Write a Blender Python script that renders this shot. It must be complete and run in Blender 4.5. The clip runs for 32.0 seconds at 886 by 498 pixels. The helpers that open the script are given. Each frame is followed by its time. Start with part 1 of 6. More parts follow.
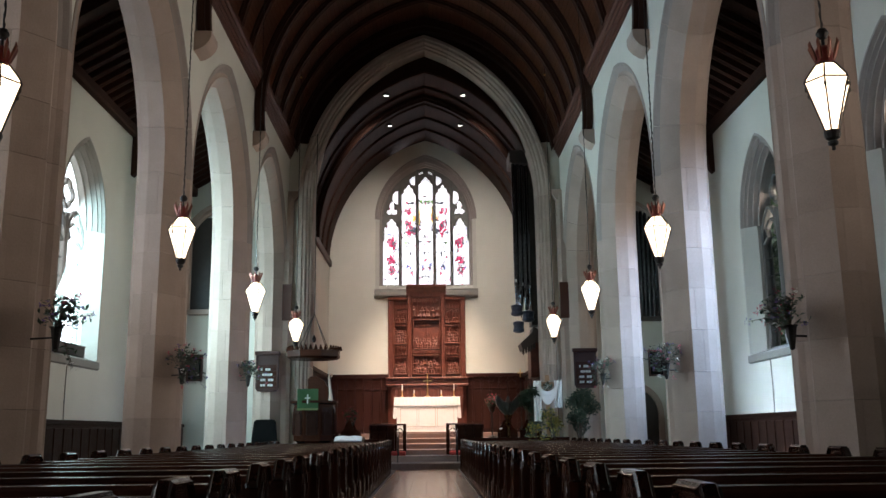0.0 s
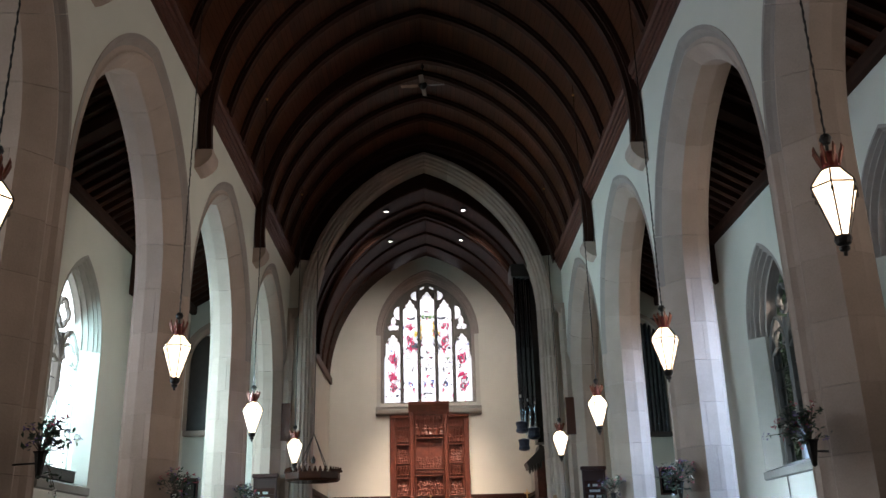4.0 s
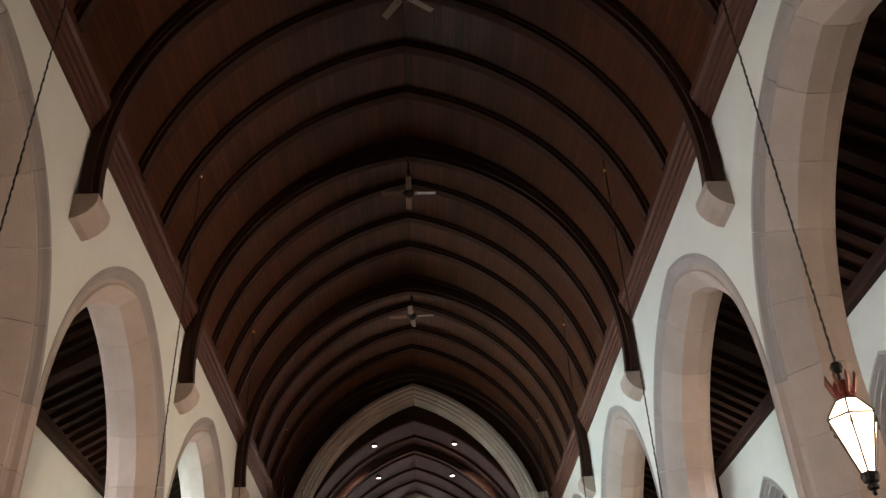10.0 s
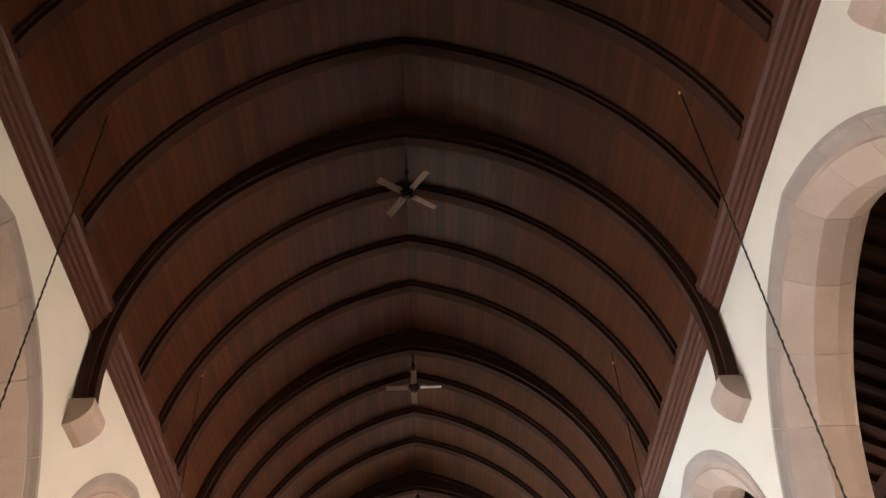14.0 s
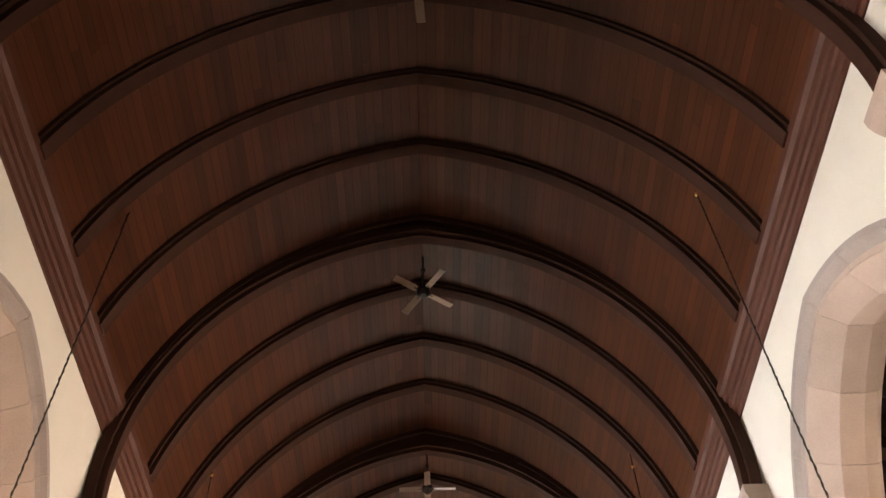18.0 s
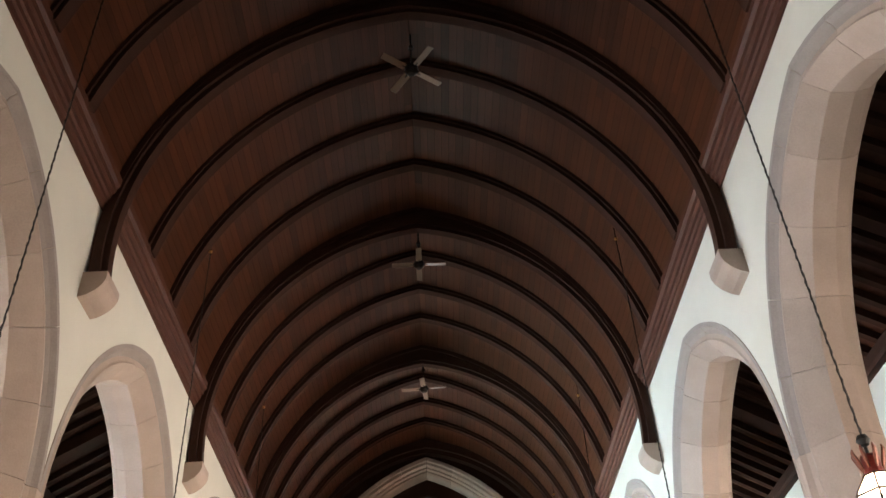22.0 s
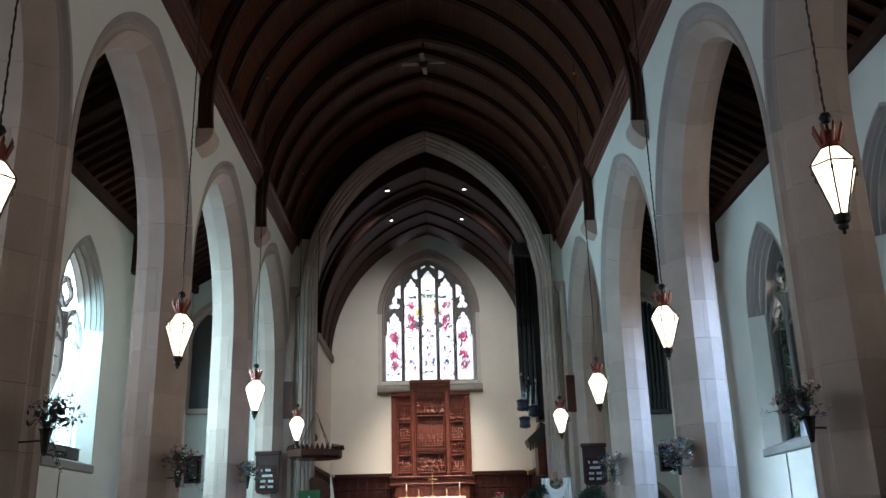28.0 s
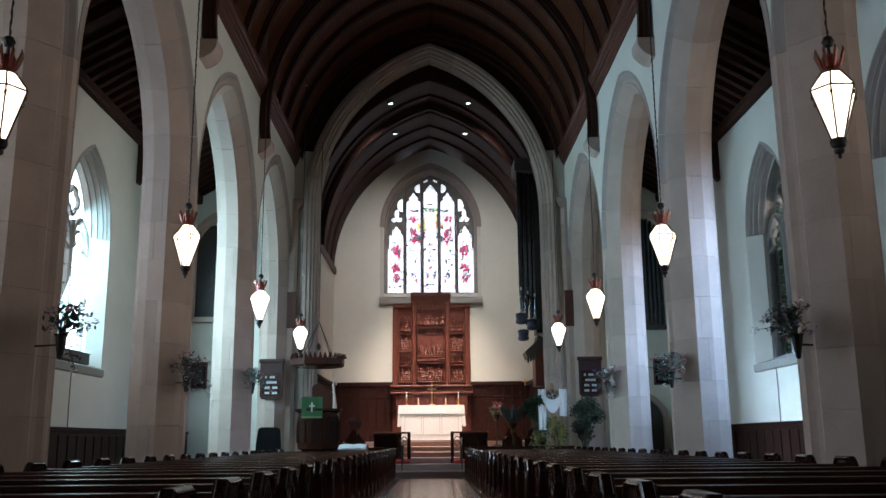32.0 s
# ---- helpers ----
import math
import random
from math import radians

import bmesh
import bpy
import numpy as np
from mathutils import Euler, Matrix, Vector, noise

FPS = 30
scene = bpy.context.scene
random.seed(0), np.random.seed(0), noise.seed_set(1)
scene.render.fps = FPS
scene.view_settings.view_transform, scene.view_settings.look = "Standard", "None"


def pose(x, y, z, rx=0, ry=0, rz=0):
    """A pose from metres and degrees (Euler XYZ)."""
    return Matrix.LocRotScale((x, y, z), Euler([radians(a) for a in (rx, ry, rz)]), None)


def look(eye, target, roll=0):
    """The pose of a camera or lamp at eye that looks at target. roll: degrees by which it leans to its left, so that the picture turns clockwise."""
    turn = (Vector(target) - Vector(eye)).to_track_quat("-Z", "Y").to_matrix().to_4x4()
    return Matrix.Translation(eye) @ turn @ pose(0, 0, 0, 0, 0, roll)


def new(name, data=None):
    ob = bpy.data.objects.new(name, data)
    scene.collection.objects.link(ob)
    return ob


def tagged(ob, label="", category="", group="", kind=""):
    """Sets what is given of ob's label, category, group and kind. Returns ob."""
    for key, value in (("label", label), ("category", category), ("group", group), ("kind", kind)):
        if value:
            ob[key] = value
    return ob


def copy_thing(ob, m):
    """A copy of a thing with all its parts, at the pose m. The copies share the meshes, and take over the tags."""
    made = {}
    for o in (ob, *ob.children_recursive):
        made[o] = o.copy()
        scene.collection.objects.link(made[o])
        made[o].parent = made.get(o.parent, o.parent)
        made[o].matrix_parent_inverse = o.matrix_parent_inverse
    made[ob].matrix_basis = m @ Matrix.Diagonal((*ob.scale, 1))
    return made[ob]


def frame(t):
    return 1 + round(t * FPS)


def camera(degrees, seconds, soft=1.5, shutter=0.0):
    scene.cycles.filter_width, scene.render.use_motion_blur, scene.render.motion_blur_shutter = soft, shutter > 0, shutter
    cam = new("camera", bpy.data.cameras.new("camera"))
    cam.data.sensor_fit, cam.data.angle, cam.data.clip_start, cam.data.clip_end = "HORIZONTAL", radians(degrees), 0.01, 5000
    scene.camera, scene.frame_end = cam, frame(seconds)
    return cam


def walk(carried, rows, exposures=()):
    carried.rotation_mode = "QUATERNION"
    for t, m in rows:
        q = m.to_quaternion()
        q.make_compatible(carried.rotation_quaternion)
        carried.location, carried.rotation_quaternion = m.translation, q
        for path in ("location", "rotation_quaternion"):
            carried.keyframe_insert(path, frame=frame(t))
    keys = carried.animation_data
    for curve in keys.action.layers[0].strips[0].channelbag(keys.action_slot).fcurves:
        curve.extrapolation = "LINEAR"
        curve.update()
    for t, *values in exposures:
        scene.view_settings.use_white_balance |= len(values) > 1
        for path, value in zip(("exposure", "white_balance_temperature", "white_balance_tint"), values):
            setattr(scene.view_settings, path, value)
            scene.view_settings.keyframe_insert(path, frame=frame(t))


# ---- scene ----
cam = camera(52.64, 32.0)
ROWS = [
    (0, 0.055, -0.319, 1.094, 101.574, 0.649, -0.893),
    (0.5, 0.056, -0.308, 1.097, 101.849, 0.720, -0.896),
    (1, 0.056, -0.291, 1.101, 102.295, 0.732, -0.883),
    (1.5, 0.056, -0.263, 1.106, 103.037, 0.820, -0.871),
    (2, 0.058, -0.217, 1.112, 104.049, 0.956, -0.891),
    (2.5, 0.050, -0.183, 1.097, 105.245, 1.029, -0.893),
    (3, 0.057, -0.124, 1.108, 106.462, 1.224, -0.783),
    (3.5, 0.061, -0.074, 1.125, 107.749, 1.278, -0.661),
    (5.5, 0.069, 0.070, 1.178, 112.072, 1.625, -0.509),
    (6, 0.071, 0.099, 1.189, 112.993, 1.689, -0.509),
    (6.5, 0.074, 0.130, 1.202, 113.965, 1.799, -0.517),
    (7, 0.079, 0.172, 1.225, 115.117, 1.878, -0.459),
    (7.5, 0.077, 0.210, 1.245, 116.354, 1.882, -0.442),
    (8, 0.074, 0.255, 1.270, 117.706, 1.954, -0.416),
    (8.5, 0.068, 0.296, 1.295, 119.158, 1.892, -0.431),
    (9, 0.068, 0.330, 1.317, 120.618, 1.794, -0.536),
    (9.5, 0.071, 0.364, 1.342, 122.120, 1.877, -0.687),
    (10, 0.072, 0.392, 1.367, 123.613, 2.161, -0.930),
    (10.5, 0.075, 0.417, 1.397, 125.228, 2.331, -1.096),
    (11, 0.082, 0.455, 1.439, 126.873, 2.645, -1.047),
    (11.5, 0.089, 0.467, 1.476, 128.383, 2.807, -0.874),
    (12, 0.090, 0.478, 1.512, 129.831, 2.937, -0.765),
    (12.5, 0.087, 0.489, 1.546, 131.284, 2.980, -0.734),
    (13, 0.083, 0.487, 1.581, 132.718, 3.061, -0.633),
    (13.5, 0.083, 0.489, 1.609, 134.157, 2.917, -0.406),
    (14, 0.084, 0.486, 1.637, 135.526, 2.616, -0.114),
    (14.5, 0.079, 0.484, 1.674, 136.816, 2.457, 0.104),
    (15, 0.075, 0.473, 1.694, 138.053, 2.266, 0.154),
    (15.5, 0.073, 0.466, 1.719, 139.223, 2.178, 0.277),
    (17.5, 0.071, 0.448, 1.770, 141.841, 1.559, 0.234),
    (18, 0.067, 0.446, 1.759, 141.429, 1.577, 0.139),
    (18.5, 0.075, 0.453, 1.746, 140.512, 1.697, 0.163),
    (19, 0.072, 0.467, 1.718, 139.181, 1.855, 0.182),
    (19.5, 0.068, 0.477, 1.682, 137.573, 1.930, 0.175),
    (20, 0.075, 0.486, 1.650, 135.781, 2.047, 0.291),
    (20.5, 0.081, 0.487, 1.604, 133.906, 2.153, 0.363),
    (21, 0.071, 0.489, 1.564, 132.000, 2.276, 0.329),
    (21.5, 0.086, 0.479, 1.517, 130.080, 2.328, 0.265),
    (22, 0.080, 0.462, 1.468, 128.086, 2.474, 0.161),
    (22.5, 0.083, 0.429, 1.414, 126.043, 2.535, -0.050),
    (23, 0.079, 0.399, 1.375, 124.018, 2.666, -0.269),
    (23.5, 0.077, 0.361, 1.342, 122.025, 2.642, -0.392),
    (24, 0.079, 0.319, 1.311, 120.151, 2.747, -0.406),
    (24.5, 0.076, 0.275, 1.285, 118.386, 2.545, -0.451),
    (25, 0.078, 0.226, 1.255, 116.741, 2.403, -0.373),
    (25.5, 0.083, 0.171, 1.226, 115.115, 2.248, -0.339),
    (26, 0.077, 0.114, 1.197, 113.483, 2.210, -0.378),
    (26.5, 0.074, 0.063, 1.176, 111.866, 2.182, -0.449),
    (28.5, 0.062, -0.122, 1.109, 106.542, 1.181, -0.479),
    (29, 0.063, -0.163, 1.096, 105.680, 1.069, -0.467),
    (29.5, 0.053, -0.193, 1.100, 104.895, 0.887, -0.473),
    (30, 0.058, -0.219, 1.112, 104.124, 0.749, -0.450),
    (30.5, 0.055, -0.253, 1.107, 103.396, 0.667, -0.479),
    (31, 0.054, -0.275, 1.103, 102.787, 0.557, -0.516),
    (31.5, 0.056, -0.293, 1.101, 102.364, 0.516, -0.595),
    (32, 0.056, -0.301, 1.098, 102.080, 0.492, -0.616),
]
EXPO = [(0.0, -1.17, 6250, 13), (3.5, -1.29, 6250, 13), (6.0, -1.25, 6250, 13), (7.5, -0.95, 6500, 15), (9.0, -0.5, 6850, 18), (11.0, 0.2, 7300, 20), (13.0, 0.66, 7450, 23), (15.5, 1.1, 7700, 25), (18.5, 1.36, 7600, 24), (20.0, 1.02, 7050, 20), (21.0, 0.9, 6900, 18), (23.0, 0.22, 6600, 15), (25.0, -0.65, 6200, 11), (26.5, -1.1, 5900, 9), (29.0, -1.37, 5600, 8), (32.0, -1.30, 5650, 9)]

walk(cam, [(t, pose(x, y, z, rx, ry, rz)) for t, x, y, z, rx, ry, rz in ROWS], exposures=EXPO)

# ---- light ----
world = bpy.data.worlds.new("sky")
scene.world = world
world.use_nodes = True
_nt = world.node_tree
_sky = _nt.nodes.new("ShaderNodeTexSky")
_sky.sky_type, _sky.sun_disc = "NISHITA", False
_sky.sun_elevation, _sky.sun_rotation = radians(55), radians(-72)
_nt.links.new(_sky.outputs[0], _nt.nodes["Background"].inputs[0])
_nt.nodes["Background"].inputs[1].default_value = 0.15


def lamp(name, kind, m, energy, color=(1, 1, 1), size=None, **kw):
    data = bpy.data.lights.new(name, kind)
    data.energy, data.color = energy, color
    if size:
        data.shape, data.size, data.size_y = "RECTANGLE", size[0], size[1]
    for key, value in kw.items():
        if key == "angle":
            data.angle = value
        if key == "radius":
            data.shadow_soft_size = value
        if key == "cone":
            data.spot_size, data.spot_blend = value, 1.0
        if key == "spread":
            data.spread = value
    ob = new(name, data)
    ob.matrix_world = m
    return ob


LEFT_W, RIGHT_W, EAST_W, SPOT_W = 900, 480, 190, 3600
BAY_LEFT, BAY_RIGHT = (0.01, 0.015, 0.04, 0.09, 1.3, 0.7), (0.02, 0.05, 0.15, 0.5, 0.42, 0.14)      # lamp strength for each bay's windows, set by hand to balance the fill
lamp("sun", "SUN", look((-30, 4, 42), (0, 14, 0)), 2.0, (1.0, 0.95, 0.86), angle=radians(0.5))


# ---- materials ----
def material(name, base, rough=0.6, metal=0.0, var=0.15, scale=6.0, fine=60.0, bump=0.15, stretch=(1, 1, 1), rand=0.0, island=False,
             spec=0.5, emit=None, strength=0.0, dirt=0.0, dirt_scale=0.7):
    """A surface with variation at two scales, at real-world size, from object coordinates."""
    m = bpy.data.materials.new(name)
    m.use_nodes = True
    nt = m.node_tree
    n, li = nt.nodes, nt.links
    b = n["Principled BSDF"]
    b.inputs["Roughness"].default_value, b.inputs["Metallic"].default_value = rough, metal
    b.inputs["Specular IOR Level"].default_value = spec
    geo = n.new("ShaderNodeNewGeometry")
    mp = n.new("ShaderNodeMapping")
    mp.inputs["Scale"].default_value = stretch
    li.new(geo.outputs["Position"], mp.inputs["Vector"])
    t1, t2 = n.new("ShaderNodeTexNoise"), n.new("ShaderNodeTexNoise")
    t1.inputs["Scale"].default_value, t2.inputs["Scale"].default_value = scale, fine
    t1.inputs["Detail"].default_value, t2.inputs["Detail"].default_value = 5, 3
    for t in (t1, t2):
        li.new(mp.outputs[0], t.inputs["Vector"])
    mix = n.new("ShaderNodeMath")
    mix.operation = "ADD"
    li.new(t1.outputs["Fac"], mix.inputs[0])
    li.new(t2.outputs["Fac"], mix.inputs[1])
    add = mix
    if rand:
        rnd = n.new("ShaderNodeObjectInfo") if not island else geo
        sc = n.new("ShaderNodeMath")
        sc.operation = "MULTIPLY_ADD"
        li.new(rnd.outputs["Random"] if not island else geo.outputs["Random Per Island"], sc.inputs[0])
        sc.inputs[1].default_value = rand * 2
        li.new(mix.outputs[0], sc.inputs[2])
        add = sc
    ramp = n.new("ShaderNodeMapRange")
    ramp.inputs["From Min"].default_value, ramp.inputs["From Max"].default_value = 0.6, 1.4 + rand * 2
    ramp.inputs["To Min"].default_value, ramp.inputs["To Max"].default_value = 1 - var, 1 + var
    li.new(add.outputs[0], ramp.inputs["Value"])
    col = n.new("ShaderNodeVectorMath")
    col.operation = "SCALE"
    col.inputs[0].default_value = base
    li.new(ramp.outputs[0], col.inputs["Scale"])
    out = col.outputs[0]
    if dirt:
        t3 = n.new("ShaderNodeTexNoise")
        t3.inputs["Scale"].default_value, t3.inputs["Detail"].default_value = dirt_scale, 6
        li.new(geo.outputs["Position"], t3.inputs["Vector"])
        mr = n.new("ShaderNodeMapRange")
        mr.inputs["From Min"].default_value, mr.inputs["From Max"].default_value = 0.45, 0.75
        mr.inputs["To Min"].default_value, mr.inputs["To Max"].default_value = 1.0, 1 - dirt
        li.new(t3.outputs["Fac"], mr.inputs["Value"])
        c2 = n.new("ShaderNodeVectorMath")
        c2.operation = "SCALE"
        li.new(out, c2.inputs[0])
        li.new(mr.outputs[0], c2.inputs["Scale"])
        out = c2.outputs[0]
    li.new(out, b.inputs["Base Color"])
    if bump:
        bp = n.new("ShaderNodeBump")
        bp.inputs["Strength"].default_value, bp.inputs["Distance"].default_value = bump, 0.01
        li.new(mix.outputs[0], bp.inputs["Height"])
        li.new(bp.outputs[0], b.inputs["Normal"])
    if emit:
        b.inputs["Emission Color"].default_value = (*emit, 1)
        b.inputs["Emission Strength"].default_value = strength
    return m


M_STONE = material("limestone", (0.37, 0.279, 0.228), 0.85, var=0.2, scale=2.5, fine=45, bump=0.25, rand=0.35, dirt=0.12)
M_STONE_GREY = material("grey_limestone", (0.25, 0.228, 0.200), 0.85, var=0.12, scale=3, fine=50, bump=0.25, dirt=0.15)
M_PLASTER = material("cream_plaster", (0.58, 0.55, 0.475), 0.9, var=0.05, scale=1.2, fine=90, bump=0.12, dirt=0.06)
# limestone greyed to the tone the arch hoods have in shade
M_HOOD = material("shade_grey_stone", (0.27, 0.225, 0.2), 0.85, var=0.12, scale=3, fine=50, bump=0.25)
M_BOARD = material("stained_roof_boards", (0.055, 0.0176, 0.0078), 0.36, spec=0.22, var=0.6, scale=0.9, fine=10, bump=0.2, stretch=(10, 0.4, 10), rand=0.32, island=True)
M_RIB = material("dark_oak", (0.032, 0.0120, 0.0069), 0.72, spec=0.14, var=0.3, scale=3, fine=40, bump=0.2)
M_PLATE = material("brown_oak", (0.060, 0.0190, 0.0105), 0.5, spec=0.3, var=0.3, scale=2, fine=18, bump=0.2, stretch=(12, 0.5, 12))
M_PEW = material("pew_oak", (0.030, 0.0098, 0.0052), 0.27, spec=0.16, var=0.35, scale=3, fine=30, bump=0.1, stretch=(0.6, 6, 6), rand=0.2)
M_CAP = material("polished_pew_cap", (0.018, 0.0064, 0.0040), 0.13, spec=0.3, var=0.35, scale=3, fine=30, bump=0.06)
M_OAK_RED = material("red_brown_oak", (0.055, 0.0155, 0.0095), 0.42, spec=0.35, var=0.35, scale=3, fine=30, bump=0.2, stretch=(6, 6, 0.6), rand=0.2)
M_CHOIR = material("dark_red_oak", (0.024, 0.0062, 0.0038), 0.42, spec=0.25, var=0.35, scale=3, fine=30, bump=0.2, stretch=(6, 6, 0.6), rand=0.25)
M_PANEL = material("wainscot_oak", (0.019, 0.0065, 0.0038), 0.5, spec=0.08, var=0.3, scale=3, fine=30, bump=0.15, stretch=(6, 6, 0.6), rand=0.2)
M_CARVED = material("carved_red_oak", (0.092, 0.0235, 0.0135), 0.42, spec=0.38, var=0.5, scale=7, fine=40, bump=0.8)
M_FLOOR = material("brown_floor_tile", (0.46, 0.27, 0.19), 0.18, var=0.3, scale=4, fine=50, bump=0.05, rand=0.4)
M_IRON = material("dark_iron", (0.03, 0.025, 0.022), 0.45, metal=0.7, var=0.3)
M_RED = material("red_lantern_crown", (0.20, 0.022, 0.014), 0.5, var=0.3)
M_LEAF_METAL = material("dull_gilt", (0.17, 0.052, 0.028), 0.45, metal=0.5, var=0.3)
M_GLASS_LIT = material("lit_lantern_glass", (0.9, 0.85, 0.75), 0.4, var=0.05, bump=0, emit=(1.0, 0.72, 0.46), strength=13.0)
M_WHITE = material("white_linen", (0.82, 0.78, 0.72), 0.9, var=0.06, scale=8, fine=200, bump=0.2)
# darker than the other window stone; on the right aisle bars it stands for shade
M_TRACERY = material("darkened_tracery_stone", (0.15, 0.138, 0.125), 0.9, var=0.15, scale=4, fine=50, bump=0.25)
M_JAMB = material("pale_jamb_stone", (0.46, 0.43, 0.375), 0.85, var=0.08, scale=3, fine=60, bump=0.2)
M_DARKFLOOR = material("dark_floor", (0.07, 0.05, 0.04), 0.35, var=0.3, scale=3, fine=40)
M_STEP = material("step_stone", (0.22, 0.13, 0.10), 0.6, var=0.2, scale=3, fine=50, dirt=0.2)


# ---- mesh helpers ----
def link(name, bm, mat, parent=None, label="", smooth=False):
    me = bpy.data.meshes.new(name)
    bm.to_mesh(me)
    bm.free()
    if smooth:
        me.polygons.foreach_set("use_smooth", [True] * len(me.polygons))
    me.materials.append(mat)
    ob = new(name, me)
    if parent:
        ob.parent = parent
    if label:
        ob["label"] = label
    return ob


part = link


def mesh_of(name, verts, faces, mat, parent=None, smooth=False):
    me = bpy.data.meshes.new(name)
    me.from_pydata([tuple(v) for v in verts], [], faces)
    me.update()
    if smooth:
        me.polygons.foreach_set("use_smooth", [True] * len(me.polygons))
    me.materials.append(mat)
    ob = new(name, me)
    if parent:
        ob.parent = parent
    return ob


def box(bm, x0, x1, y0, y1, z0, z1, bevel=0.0):
    r = bmesh.ops.create_cube(bm, size=1)
    vs = r["verts"]
    for v in vs:
        v.co = Vector((x0 + (v.co.x + 0.5) * (x1 - x0), y0 + (v.co.y + 0.5) * (y1 - y0), z0 + (v.co.z + 0.5) * (z1 - z0)))
    if bevel:
        es = {e for v in vs for e in v.link_edges}
        bmesh.ops.bevel(bm, geom=list(es), offset=bevel, segments=1, affect="EDGES")
    return vs


def boxes(*dims, bevel=0.0):
    bm = bmesh.new()
    for d in dims:
        box(bm, *d, bevel=bevel)
    return bm


def prism(bm, outline, axis, a, b):
    """Extrude a 2D outline between a and b along an axis ('x': outline is (y, z); 'y': (x, z); 'z': (x, y))."""
    def at(p, h):
        return {"x": (h, p[0], p[1]), "y": (p[0], h, p[1]), "z": (p[0], p[1], h)}[axis]
    n = len(outline)
    va = [bm.verts.new(at(p, a)) for p in outline]
    vb = [bm.verts.new(at(p, b)) for p in outline]
    bm.faces.new(va)
    bm.faces.new(vb[::-1])
    for i in range(n):
        bm.faces.new((va[i], vb[i], vb[(i + 1) % n], va[(i + 1) % n]))
    bmesh.ops.recalc_face_normals(bm, faces=bm.faces)


def lathe(bm, profile, n=16, at=(0, 0, 0), phase=0.0):
    """Turn (radius, height) pairs round z."""
    rings = []
    for r, h in profile:
        if r < 1e-5:
            rings.append([bm.verts.new((at[0], at[1], at[2] + h))])
        else:
            rings.append([bm.verts.new((at[0] + r * math.cos(phase + 2 * math.pi * k / n), at[1] + r * math.sin(phase + 2 * math.pi * k / n), at[2] + h)) for k in range(n)])
    for a, b in zip(rings, rings[1:]):
        for k in range(n):
            q = [a[k % len(a)], a[(k + 1) % len(a)], b[(k + 1) % len(b)], b[k % len(b)]]
            q = list(dict.fromkeys(q))
            if len(q) > 2:
                bm.faces.new(q)
    for ring in (rings[0], rings[-1]):
        if len(ring) > 2:
            bm.faces.new(ring)
    bmesh.ops.recalc_face_normals(bm, faces=bm.faces)


def tube(bm, pts, r, n=6):
    """A round bar along points."""
    pts = [Vector(p) for p in pts]
    rings = []
    for i, p in enumerate(pts):
        d = (pts[min(i + 1, len(pts) - 1)] - pts[max(i - 1, 0)]).normalized()
        u = d.orthogonal().normalized() if i == 0 else (u - d * u.dot(d)).normalized()
        w = d.cross(u)
        rr = r[i] if isinstance(r, (list, tuple)) else r
        rings.append([bm.verts.new(p + (u * math.cos(2 * math.pi * k / n) + w * math.sin(2 * math.pi * k / n)) * rr) for k in range(n)])
    for a, b in zip(rings, rings[1:]):
        for k in range(n):
            bm.faces.new((a[k], a[(k + 1) % n], b[(k + 1) % n], b[k]))
    bm.faces.new(rings[0])
    bm.faces.new(rings[-1][::-1])


def arc(half, c, spring, n):
    """Right half of a pointed arch, (offset, height), from the springing to the crown; c: how far the centre lies past the middle."""
    r = half + c
    a1 = math.acos(c / r)
    return [(-c + r * math.cos(a1 * k / n), spring + r * math.sin(a1 * k / n)) for k in range(n + 1)]


def thing(name, at=(0, 0, 0), label="", category="", group="", kind=""):
    ob = new(name)
    ob.location = at
    return tagged(ob, label, category, group, kind)


# ---- plan (metres) ----
BAY = 5.93
PIERS = [4.41 + BAY * k for k in range(-2, 5)]     # pier centres along the nave; the last is the chancel arch
Y_BACK, Y_ARCH, Y_EAST = PIERS[0] + 0.3, 28.13, 36.2
X_FACE, X_PIER_BACK, X_AISLE = 4.45, 5.35, 7.60
A_HALF, A_C, A_SPRING = 2.31, 0.65, 5.86            # arcade arch: half opening, centre offset, springing
HOOD = 0.64

# ---- floor ----
floor = mesh_of("floor", [(-8.2, Y_BACK - 1, 0), (8.2, Y_BACK - 1, 0), (8.2, Y_EAST + 0.5, 0), (-8.2, Y_EAST + 0.5, 0)], [(0, 1, 2, 3)], M_DARKFLOOR)
tagged(floor, "dark stone church floor under the pews", "floor", kind="structure")


